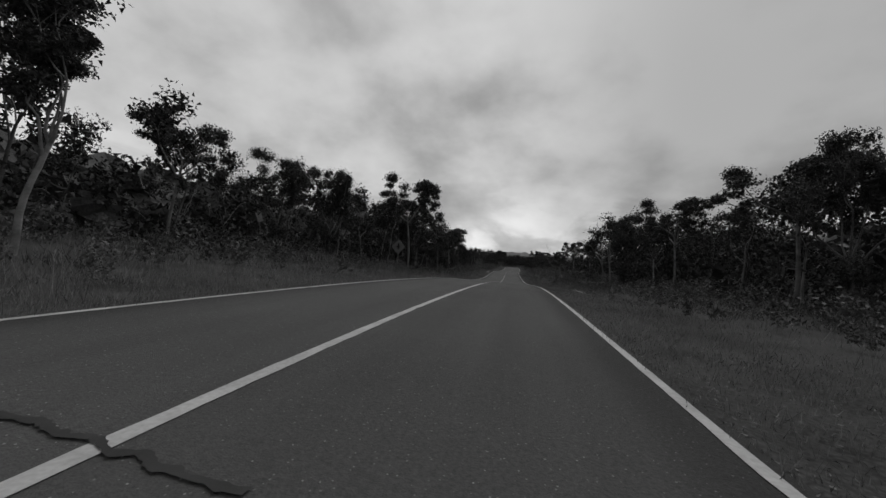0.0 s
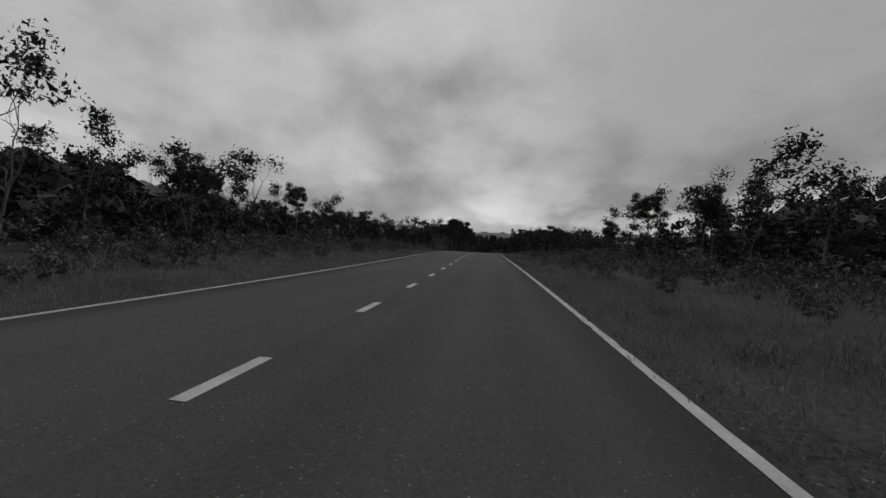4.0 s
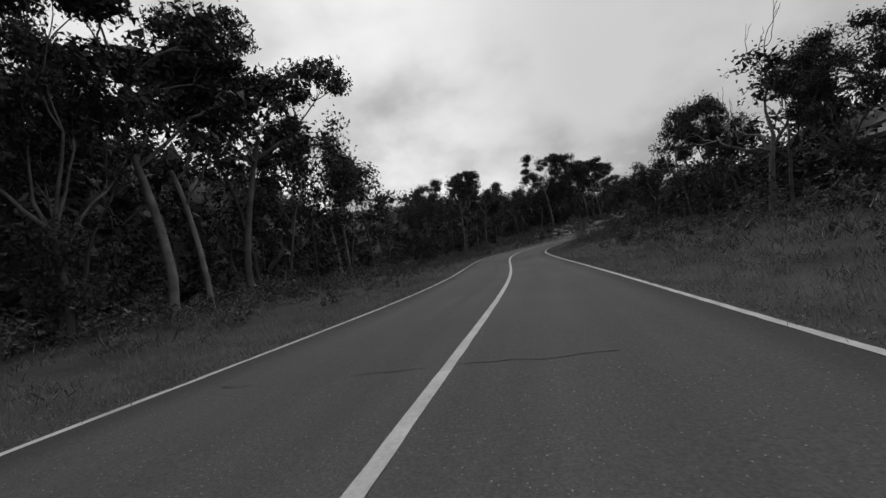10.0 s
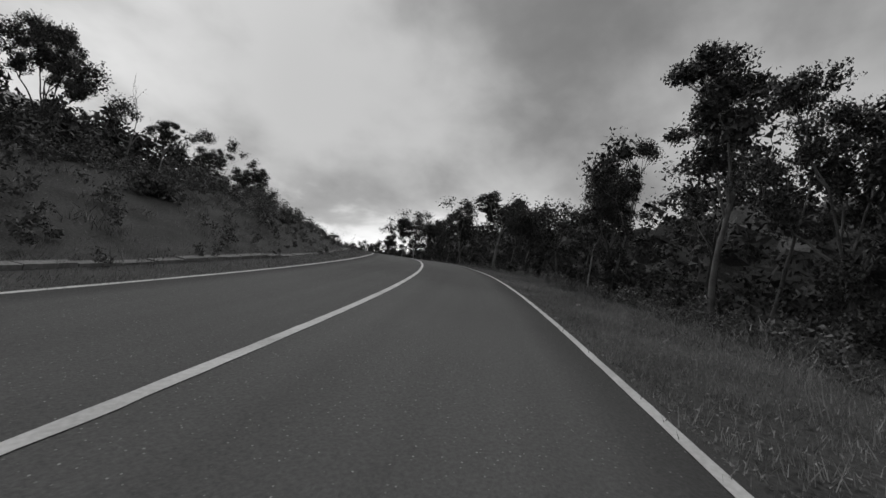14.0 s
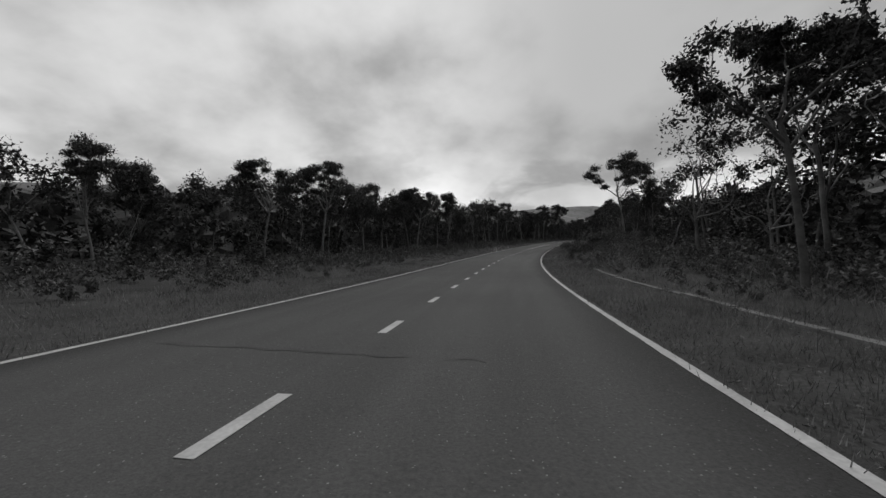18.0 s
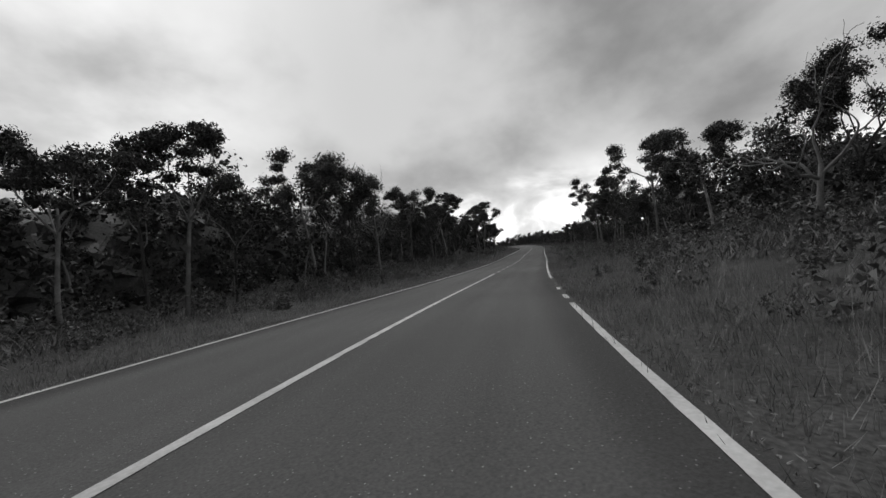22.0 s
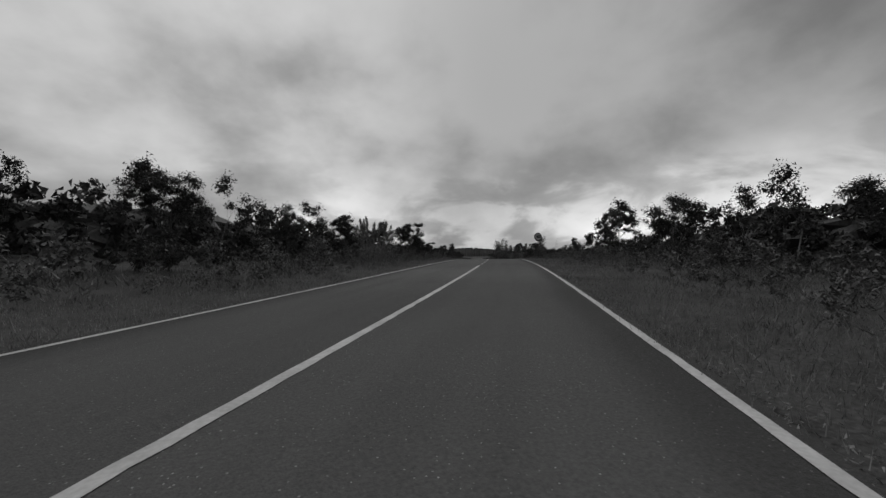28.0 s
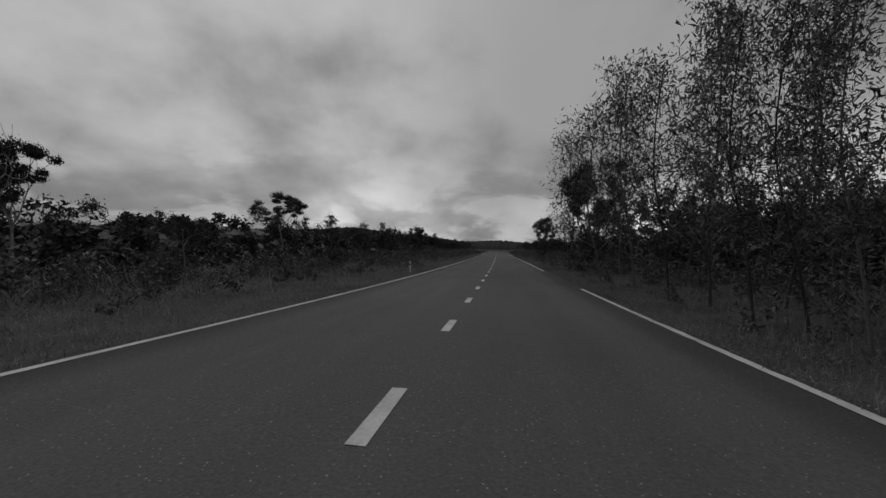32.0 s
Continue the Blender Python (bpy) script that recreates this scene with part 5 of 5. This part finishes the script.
# ---- trees that stand out
extra = dict(
    tall=(fork_tree(101, span=0.21, bare=0.5, wide=0.24, first=5, flat=0.8, clump=0.068, leaf=0.075, per=230, full=0.6, radius=0.10), PALE_BARK, LEAF, "tall slender tree with a pale trunk and open leaf clumps"),
    umbrella=(fork_tree(102, span=0.34, bare=0.56, wide=0.50, first=5, flat=0.62, clump=0.07, leaf=0.075, per=230, full=0.42, radius=0.11), PALE_BARK, LEAF, "flat-topped umbrella tree with bare forking limbs"),
    broad=(fork_tree(103, span=0.33, bare=0.34, wide=0.40, first=6, flat=0.85, clump=0.085, leaf=0.078, per=220, low=10, radius=0.13), BARK, LEAF, "broad full-crowned dark tree"),
    dead=(fork_tree(104, bare=0.42, wide=0.45, first=4, forks=(2, 2), depth=4, bent=0.28, radius=0.17, leaf=0, span=0.34), PALE_BARK, LEAF, "bare dead tree with pale crooked branches"),
    young=(slender(105), BARK, SHRUB, "slender young tree with narrow hanging leaves beside the road"),
)
extra_models = {}
for key, ((wood, crown), bark, leaf_mat, label) in extra.items():
    ob = plant("dead_tree" if key == "dead" else "tree", wood, crown, bark, leaf_mat, label, "tree", "trees that stand out", "trunk")
    extra_models[key] = (ob, np.percentile(crown[0][:, 2], 99.8) if crown is not None else wood[0][:, 2].max())
for key, s, u, top, wide in LANDMARKS:
    ob, hh = extra_models[key]
    z0 = float(bank(np.array(s), np.array(u)))
    k = max(top - z0, 1.5) / hh
    put(ob, set_on(None, s, u, k, rng.uniform(0, 6.28), wide * (0.82 if key == "broad" else 0.95)))


# ---- road furniture
def ring_prism(radius, depth, sides=40, inner=0.0):
    """Disc or ring standing upright in the x-z plane, facing -y."""
    a = np.arange(sides) * 2 * np.pi / sides
    o = np.stack([radius * np.cos(a), 0 * a, radius * np.sin(a)], 1)
    back = o + [0, depth, 0]
    if inner:
        i = o * inner / radius
        v = np.concatenate([o, back, i, i + [0, depth, 0]])
        n = sides
        j = np.arange(n)
        k = (j + 1) % n
        return v, np.concatenate([np.stack([j, k, k + 2 * n, j + 2 * n], 1), np.stack([j + n, k + n, k, j], 1),
                                  np.stack([j + 3 * n, k + 3 * n, k + n, j + n], 1), np.stack([j + 2 * n, k + 2 * n, k + 3 * n, j + 3 * n], 1)])
    v = np.concatenate([o, back, [[0, 0, 0], [0, depth, 0]]])
    n = sides
    j = np.arange(n)
    k = (j + 1) % n
    tri = np.stack([j, k, np.full(n, 2 * n)], 1)
    tri2 = np.stack([k + n, j + n, np.full(n, 2 * n + 1)], 1)
    return v, [np.concatenate([tri, tri2]), np.stack([j + n, k + n, k, j], 1)]


def box_arrays(x0, x1, y0, y1, z0, z1):
    v = np.array([(x, y, z) for z in (z0, z1) for y in (y0, y1) for x in (x0, x1)], float)
    return v, np.array([(0, 2, 3, 1), (4, 5, 7, 6), (0, 1, 5, 4), (2, 6, 7, 3), (0, 4, 6, 2), (1, 3, 7, 5)])


SIGN_WHITE = material("sign_white", 0.45, 0.6, scale=3, rough=0.5)
SIGN_RED = material("sign_red", 0.07, 0.10, scale=4, rough=0.5)
SIGN_BLACK = material("sign_black", 0.006, 0.012, scale=4, rough=0.5)
POLE = material("pole_dark", 0.02, 0.05, scale=5, rough=0.6)
POLE_GREY = material("pole_grey", 0.08, 0.16, scale=5, rough=0.5)
SIGN_YELLOW = material("sign_warning", 0.10, 0.17, scale=4, rough=0.5)
STONE_WHITE = material("whitewash", 0.5, 0.8, scale=6, rough=0.9, fine_scale=30, bump=0.4)
CONCRETE = material("old_concrete", 0.10, 0.28, scale=1.2, rough=0.95, fine_scale=14, fine_amount=0.5, bump=0.6, bump_scale=18)


def stand(ob, s, u, sink=0.05, turn=0.0):
    p = place(s, u)
    ob.matrix_basis = Matrix.Translation((p[0], p[1], p[2] - sink)) @ Matrix.Rotation(float(at(s, HEAD)) + turn, 4, "Z")
    return ob


def pole_part(parent, h, r, mat):
    v, f = tube([(0, 0.055, -0.3), (0, 0.055, h * 0.5), (0, 0.055, h)], [r, r, r], 10)
    part_mesh("pole", mesh_of("pole", v, f, mat, True), parent)


speed_sign = stand(tagged(new("speed_sign"), "round speed limit sign reading 40 on a dark pole", "road sign"), *SIGN_AT, turn=0.35)
pole_part(speed_sign, 2.55, 0.032, POLE)
v, f = ring_prism(0.43, 0.02)
plate = part_mesh("plate", mesh_of("plate", v + [0, 0, 2.36], f, SIGN_WHITE), speed_sign, "pale round plate")
v, f = ring_prism(0.425, 0.014, inner=0.31)
part_mesh("ring", mesh_of("ring", v + [0, -0.012, 2.36], f, SIGN_RED), plate, "dark red ring round the plate")
cu = bpy.data.curves.new("digits", "FONT")
cu.body, cu.size, cu.align_x, cu.align_y, cu.extrude, cu.offset = "40", 0.45, "CENTER", "CENTER", 0.004, 0.014
txt = new("digits", cu)
deps = bpy.context.evaluated_depsgraph_get()
me = bpy.data.meshes.new_from_object(txt.evaluated_get(deps))
bpy.data.objects.remove(txt)
me.transform(Matrix.Translation((0, -0.012, 2.36)) @ Matrix.Rotation(math.pi / 2, 4, "X"))
me.materials.clear()
me.materials.append(SIGN_BLACK)
part_mesh("digits", me, plate, "black figures 40")

for s, u, plated in DIAMONDS:
    ob = stand(tagged(new("warning_sign"), "weathered diamond warning sign on a grey pole", "road sign", "warning signs"), s, u)
    pole_part(ob, 2.1, 0.03, POLE_GREY)
    v, f = ring_prism(0.42, 0.02, 4)
    part_mesh("diamond_plate", mesh_of("diamond_plate", v + [0, 0, 1.75], f, SIGN_YELLOW), ob)
    a, b = box_arrays(-0.04, 0.04, -0.006, -0.002, 1.6, 1.95), box_arrays(-0.12, 0.12, -0.006, -0.002, 1.72, 1.78)
    part_mesh("symbol", mesh_of("symbol", *joined([a, b]), SIGN_BLACK), ob, "dark bend symbol")
    if plated:
        part_mesh("upper_plate", mesh_of("upper_plate", *box_arrays(-0.3, 0.3, 0, 0.02, 2.22, 2.52), SIGN_YELLOW), ob)
        part_mesh("writing_bar", mesh_of("writing_bar", *joined([box_arrays(-0.24, 0.24, -0.006, -0.002, 2.41, 2.46), box_arrays(-0.2, 0.2, -0.006, -0.002, 2.29, 2.34)]), SIGN_BLACK), ob)

for s, u in MILESTONES:
    ob = stand(tagged(new("milestone"), "white kilometre stone with a rounded top beside the road", "milestone", "milestones"), s, u, turn=math.pi / 2 * 0)
    a = np.linspace(0, np.pi, 12)
    prof = np.concatenate([[(-0.2, 0.0), (-0.2, 0.42)], np.stack([-0.2 * np.cos(a), 0.42 + 0.16 * np.sin(a)], 1), [(0.2, 0.42), (0.2, 0.0)]])
    n = len(prof)
    v = np.concatenate([np.stack([prof[:, 0], 0 * prof[:, 0] - 0.08, prof[:, 1]], 1), np.stack([prof[:, 0], 0 * prof[:, 0] + 0.1, prof[:, 1]], 1), [[0, -0.08, 0.3], [0, 0.1, 0.3]]])
    j = np.arange(n - 1)
    part_mesh("stone", mesh_of("stone", v, [np.concatenate([np.stack([j, j + 1, np.full(n - 1, 2 * n)], 1), np.stack([j + n + 1, j + n, np.full(n - 1, 2 * n + 1)], 1)]), np.stack([j, j + n, j + n + 1, j + 1], 1)], STONE_WHITE), ob)
    part_mesh("plinth", mesh_of("plinth", *box_arrays(-0.24, 0.24, -0.14, 0.16, -0.1, 0.1), STONE_WHITE), ob)
    for k, z in enumerate((0.44, 0.34, 0.24)):
        part_mesh("writing_bar", mesh_of("writing_bar", *box_arrays(-0.12 + 0.02 * k, 0.12 - 0.01 * k, -0.086, -0.081, z - 0.02, z + 0.02), SIGN_BLACK), ob)

for s, u in POSTS:
    ob = stand(tagged(new("marker_post"), "thin white marker post with a dark band at the road's edge", "post", "marker posts"), s, u)
    part_mesh("shaft", mesh_of("shaft", *tube([(0, 0, -0.2), (0, 0, 0.4), (0, 0, 0.62), (0, 0, 0.66)], [0.045, 0.045, 0.04, 0.01], 8), STONE_WHITE, True), ob)
    part_mesh("band", mesh_of("band", *tube([(0, 0, 0.46), (0, 0, 0.54)], [0.05, 0.05], 8), SIGN_BLACK), ob)


# ---- rocks
def rock_arrays(seed, sx, sy, sz, cuts=18):
    """A lumpy block with broken, layered faces."""
    rng = np.random.default_rng(seed)
    nu, nv = (22, 13) if sx > 0.2 else (9, 6)
    th = np.linspace(0, 2 * np.pi, nu, endpoint=False)
    ph = np.linspace(0.02, np.pi - 0.02, nv)
    T, Ph = np.meshgrid(th, ph, indexing="ij")
    p = np.stack([np.cos(T) * np.sin(Ph), np.sin(T) * np.sin(Ph), np.cos(Ph)], -1)
    for _ in range(cuts):
        nrm = rng.normal(0, 1, 3)
        nrm /= np.linalg.norm(nrm)
        lim = rng.uniform(0.55, 0.85)
        over = np.maximum(p @ nrm - lim, 0)
        p = p - over[..., None] * nrm * 0.95
    p = p * [sx, sy, sz]
    p[..., 0] += 0.06 * sx * np.sign(np.sin(p[..., 2] * 9 / max(sz, 0.2)))
    p += rng.normal(0, 0.02, p.shape) * min(sx, sy, sz) * 2
    i = np.arange(nu)[:, None] * nv + np.arange(nv - 1)[None]
    k = ((np.arange(nu) + 1) % nu)[:, None] * nv + np.arange(nv - 1)[None]
    return p.reshape(-1, 3), np.stack([i, i + 1, k + 1, k], -1).reshape(-1, 4)


rock_models = []
for i in range(4):
    v, f = rock_arrays(200 + i, 0.6, 0.5, 0.35)
    rock_models.append(tagged(new("boulder", mesh_of("boulder", v, f, ROCK)), "pale weathered boulder on the bank", "rock", "boulders on the banks"))
ROCKS = [(0, -8.2, 2.2, 1.3), (3.0, -8.6, 2.0, 1.5), (5.4, -8.2, 1.8, 1.2), (1.2, -6.6, 1.7, 0.9), (4.6, -6.6, 1.5, 0.8), (-2.6, -7.0, 1.6, 1.0), (7.6, -7.2, 1.4, 1.0), (9.5, -7.8, 1.5, 1.3),
         (12, -8.3, 1.2, 1.3), (14, -7.9, 1.1, 1.0), (16.5, -8.2, 1.3, 1.2), (-5, -7.6, 1.2, 1.0), (2.2, -10.2, 1.3, 1.4), (6.2, -10.4, 1.1, 1.3), (-1.2, -10.0, 1.0, 1.3), (10.5, -10, 1.0, 1.2), (18, -9, 1.2, 1.5), (-8, -9, 0.9, 1.0), (20.5, -8.3, 0.9, 0.9), (8.4, -5.4, 0.6, 0.6), (-4.2, -5.6, 0.7, 0.6)]
for i, (ds, u, size, tall) in enumerate(ROCKS):
    put(rock_models[i % 4], set_on(None, ROCK_AT + ds, u, size, rng.uniform(0, 6.28), 1.1, sink=-0.38 * size))
# the bare sloping rock face cut by the road
fs, fu = np.linspace(ROCK_AT - 4.5, ROCK_AT + 8, 46), np.linspace(-LANE - 1.3, -LANE - 5.2, 26)
S, U = np.meshgrid(fs, fu, indexing="ij")
face = place(S, U)
e = np.minimum(smoothstep((S - fs[0]) / 2.0), smoothstep((fs[-1] - S) / 3.0)) * smoothstep((-U - LANE - 1.3) / 0.6)
ledge = np.floor((-U - LANE - 1.3) * 2.2 + 0.8 * wave(S * 1.2, U, 2)) / 2.2
face[..., 2] += -0.1 + e * (0.06 + 0.24 * ledge + 0.16 * wave(S * 3.1, U * 4, 6) + 0.10 * wave(S * 8, U * 9, 2) + 0.12 * np.floor(2 * wave(S * 2.3, U * 2.7, 8)))
rock_face = tagged(new("rock_face"), "bare layered rock face in the cutting beside the road", "rock")
for lo in range(0, 25, 5):
    band = face[:, lo:lo + 6]
    n, m = band.shape[:2]
    i = (np.arange(n - 1)[:, None] * m + np.arange(m - 1)[None]).ravel()
    part_mesh("ledge", mesh_of("ledge", band.reshape(-1, 3), np.stack([i, i + m, i + m + 1, i + 1], 1), ROCK), rock_face)
# broken slabs and blocks lying in layers over the face, and gravel washed down to its foot
slab_models = []
for i in range(4):
    v, f = rock_arrays(210 + i, 0.6, 0.34, 0.17, 26)
    slab_models.append(tagged(new("rock_slab", mesh_of("rock_slab", v, f, ROCK)), "flat broken slab of pale layered rock", "rock", "slabs on the rock face"))
for i in range(64):
    ds, row = rng.uniform(-6.5, 13), rng.integers(4)
    u = -LANE - (2.3, 3.2, 4.2, 5.3)[row] - rng.uniform(-0.3, 0.3)
    p = place(ROCK_AT + ds, u)
    k = rng.uniform(0.5, 1.25) * (0.9 + 0.12 * row)
    on_face = -4.0 < ds < 7.0
    p[2] += (0.12 + 0.20 * row) * on_face + 0.02
    turn = float(at(ROCK_AT + ds, HEAD)) + math.pi / 2 + rng.normal(0, 0.35)
    put(slab_models[i % 4], Matrix.Translation(p) @ Matrix.Rotation(turn, 4, "Z") @ Matrix.Rotation(rng.normal(0.15, 0.2), 4, "X") @ Matrix.Rotation(rng.normal(-0.12, 0.12), 4, "Y") @ Matrix.Diagonal((k * 1.25, k, k * rng.uniform(0.8, 1.6), 1)))
for i in range(22):
    layer = i // 6
    p = place(ROCK_AT + 19.5 + rng.uniform(-3.2 + 0.5 * layer, 3.2 - 0.5 * layer), -7.6 - 0.55 * layer + rng.uniform(-0.5, 0.5))
    p[2] += 0.12 + 0.34 * layer
    turn = float(at(ROCK_AT + 19.5, HEAD)) + math.pi / 2 + rng.normal(0, 0.25)
    put(slab_models[i % 4], Matrix.Translation(p) @ Matrix.Rotation(turn, 4, "Z") @ Matrix.Rotation(rng.normal(0, 0.06), 4, "X") @ Matrix.Diagonal((rng.uniform(1.1, 1.9), rng.uniform(1.0, 1.5), rng.uniform(1.3, 2.0), 1)))
gp = []
for i in range(2600):
    s, u = ROCK_AT + rng.uniform(-7, 5), -LANE - 0.6 - abs(rng.normal(0, 1.2))
    v, f = ICO_V * rng.uniform(0.6, 1.3, (12, 1)) * (0.02 + 0.07 * rng.random() ** 2) * [1, 1, 0.6] + place(s, u) + [0, 0, 0.02], ICO_F
    gp.append((v, f))
tagged(new("gravel", mesh_of("gravel", *joined(gp), SCREE)), "pale broken gravel washed down below the rock face", "gravel", kind="stuff")
gp = []
for i in range(2600):
    s, u = WALL_FROM + rng.uniform(-3, 24), LANE + 2.5 + rng.normal(0, 0.55)
    gp.append((ICO_V * rng.uniform(0.6, 1.3, (12, 1)) * (0.018 + 0.07 * rng.random() ** 3) * [1, 1, 0.6] + place(s, u) + [0, 0, 0.03], ICO_F))
tagged(new("rubble", mesh_of("rubble", *joined(gp), ROCK)), "strip of pale stony rubble on the verge", "rubble", kind="stuff")
# bushes growing between the rocks
for i in range(26):
    k = rng.uniform(0.35, 0.8)
    put(BUSHES[(0, 1, 2)[i % 3]], set_on(None, ROCK_AT + rng.uniform(-8, 18), -LANE - rng.uniform(3.4, 7.5), k, rng.uniform(0, 6.28), 1.1, sink=-0.15))
# low drain wall along the foot of the cut bank
ws = np.concatenate([np.arange(WALL_FROM, WALL_TO, 0.8), np.arange(604.0, 624.0, 0.8)])
wall_pieces = []
for a, b in zip(ws[:-1], ws[1:]):
    if b - a > 1:
        continue
    q = [place(a + 0.01, -LANE - 1.75), place(b - 0.01, -LANE - 1.75), place(b - 0.01, -LANE - 2.0), place(a + 0.01, -LANE - 2.0)]
    hgt = 0.06 + 0.07 * float(wave(np.array(a), np.array(3.0)))
    vv = np.array([list(c - [0, 0, 0.15]) for c in q] + [list(c + [0, 0, hgt]) for c in q])
    wall_pieces.append((vv, np.array([(0, 1, 5, 4), (1, 2, 6, 5), (2, 3, 7, 6), (3, 0, 4, 7), (4, 5, 6, 7)])))
drain_wall = tagged(new("drain_wall"), "low pale concrete drain wall at the foot of the bank", "wall", kind="structure")
for vv, ff in wall_pieces:
    part_mesh("block", mesh_of("block", vv, ff, CONCRETE), drain_wall)

# pale concrete gutters beside the right-hand verge
gutter = tagged(new("gutter"), "pale worn concrete gutter sunk in the grass verge", "gutter", kind="structure")
for s0, s1, u, w in ((29.0, 40.0, 5.15, 0.30), (644.0, 664.0, 5.6, 0.16)):
    for a in np.arange(s0, s1, 1.0):
        q = [place(a + 0.02, u), place(a + 0.98, u), place(a + 0.98, u + w), place(a + 0.02, u + w)]
        hgt = 0.05 + 0.03 * float(wave(np.array(a * 2), np.array(1.0)))
        vv = np.array([list(c - [0, 0, 0.15]) for c in q] + [list(c + [0, 0, hgt]) for c in q])
        part_mesh("block", mesh_of("block", vv, np.array([(0, 1, 5, 4), (1, 2, 6, 5), (2, 3, 7, 6), (3, 0, 4, 7), (4, 5, 6, 7)]), CONCRETE), gutter)

# loose stones on the verges
stone_mesh = [mesh_of("stone", *rock_arrays(230 + i, 0.09, 0.07, 0.05, 8), ROCK) for i in range(3)]
for i in range(110):
    s = rng.uniform(5, LENGTH - 170) if i > 45 else rng.uniform(WALL_FROM - 45, WALL_FROM + 20)
    side = 1 if i <= 45 or rng.random() < 0.6 else -1
    u = side * (EDGE + rng.uniform(0.15, 2.6))
    p = place(s, u)
    ob = tagged(new("stone", stone_mesh[i % 3]), "small pale stone lying on the verge", "stone", "stones on the verge")
    k = rng.uniform(0.3, 0.85)
    ob.matrix_basis = Matrix.Translation((p[0], p[1], p[2] + 0.02 * k)) @ Matrix.Rotation(rng.uniform(0, 6.28), 4, "Z") @ Matrix.Diagonal((k, k, k, 1))

# large-leaved bushes and tall reeds
wood, crown = bush_arrays(300, 1.5, 1.4, 75, 0.115, 10)
BROAD_LEAF = material("broad_leaves", 0.09, 0.22, scale=0.5, rough=0.5, fine_scale=5.0, island=0.5, spec=0.3)
big_leaf = plant("large_leaf_bush", wood, crown, BARK, BROAD_LEAF, "pale large-leaved bush leaning over the road's edge", "bush", "large-leaved bushes", "stems", "foliage")
for ds, du, k in ((0, 1.6, 0.8), (1.5, 1.9, 0.95), (3.0, 2.3, 1.1), (-1.2, 2.6, 0.9), (4.6, 2.6, 1.2), (1.6, 3.4, 1.3), (3.6, 3.8, 1.5), (6.0, 3.3, 1.3), (-0.6, 3.9, 1.0), (7.2, 2.5, 0.9), (0.6, 5.2, 1.4), (2.8, 5.4, 1.7)):
    put(big_leaf, set_on(None, BIG_LEAF_AT + ds, LANE + du, k, rng.uniform(0, 6.28), 1.05))
wood, crown = bush_arrays(320, 1.6, 1.25, 210, 0.042, 9)
round_bush = plant("bush", wood, crown, BARK, SHRUB, "large rounded bush with fine grey leaves on the verge", "bush", "rounded bushes on the verge", "stems", "foliage")
for s, u, k in ((686.5, 7.0, 1.3), (688.5, 7.6, 1.6), (690.6, 8.2, 1.7), (684.6, 6.2, 0.9), (692.5, 7.4, 1.4), (687.4, 9.4, 1.8), (683.2, 7.4, 1.0), (701.5, 4.9, 0.75), (703.4, 4.7, 0.7), (705.5, 5.3, 0.95),
                (699.5, 5.6, 0.85), (618.6, 7.2, 0.95), (122.2, -6.0, 0.8), (124.5, -6.4, 0.9), (861.3, -8.3, 1.1), (858.6, -8.0, 0.9), (856.0, -8.4, 1.3), (302.0, 6.3, 0.8), (304.5, 6.6, 0.9), (299.5, 6.4, 0.8),
                (306.8, 6.9, 0.9), (311.0, 6.6, 0.8), (238.2, -8.6, 0.9), (241.5, -8.0, 0.8), (235.5, -9.0, 1.0), (252.0, 6.6, 0.9), (255.5, 6.9, 1.0), (258.0, 7.2, 0.9), (268.0, 7.8, 1.1), (271.0, 7.4, 1.0),
                (314.0, -7.5, 0.9), (308.0, -7.0, 0.8), (318.5, -8.2, 1.0)):
    put(round_bush, set_on(None, s, u, k, rng.uniform(0, 6.28), 1.15))
PLUME = material("reed_plume", 0.12, 0.22, scale=6, rough=0.9, island=0.4)


def reed_clump(seed, count=18):
    """A clump of arching stalks with drooping blades, most with a feathery plume."""
    rng = np.random.default_rng(seed)
    ob = tagged(new("reed_clump"), "clump of tall reeds with pale feathery plumes", "reeds", "reed clumps")
    for i in range(count):
        a, r = rng.uniform(0, 6.28), rng.uniform(0, 0.4)
        p = limb(rng, (r * math.cos(a), r * math.sin(a), -0.1), (math.cos(a) * 0.2, math.sin(a) * 0.2, 1), rng.uniform(1.3, 2.7), -0.12, 0.05, 6)
        bits = [tube(p, np.linspace(0.014, 0.005, len(p)), 3)]
        for _ in range(7):
            q = limb(rng, p[rng.integers(0, 4)], (rng.normal(0, 0.5), rng.normal(0, 0.5), 1), rng.uniform(0.5, 1.1), -1.1, 0.08, 5)
            bits.append(tube(q, np.linspace(0.012, 0.002, len(q)), 3))
        stalk = part_mesh("stalk", mesh_of("stalk", *joined(bits), GRASS), ob)
        if i % 3:
            axis = limb(rng, p[-1] - [0, 0, 0.05], p[-1] - p[-2], 0.65, -0.25, 0.04, 12)
            k = rng.integers(0, 13, 150)
            q = axis[k] + rng.normal(0, 0.045, (150, 3)) * (1.15 - np.abs(k / 6.5 - 0.9))[:, None]
            part_mesh("plume", mesh_of("plume", *leaves(rng, q, 0.6, 0.035, 5.0), PLUME), stalk, "pale feathery plume")
    return ob


reed = reed_clump(310)
for s, u in REEDS_AT:
    for j in range(4):
        put(reed, set_on(None, s + 1.3 * j - 2, u + rng.uniform(-0.7, 0.7), rng.uniform(0.8, 1.15), rng.uniform(0, 6.28)))
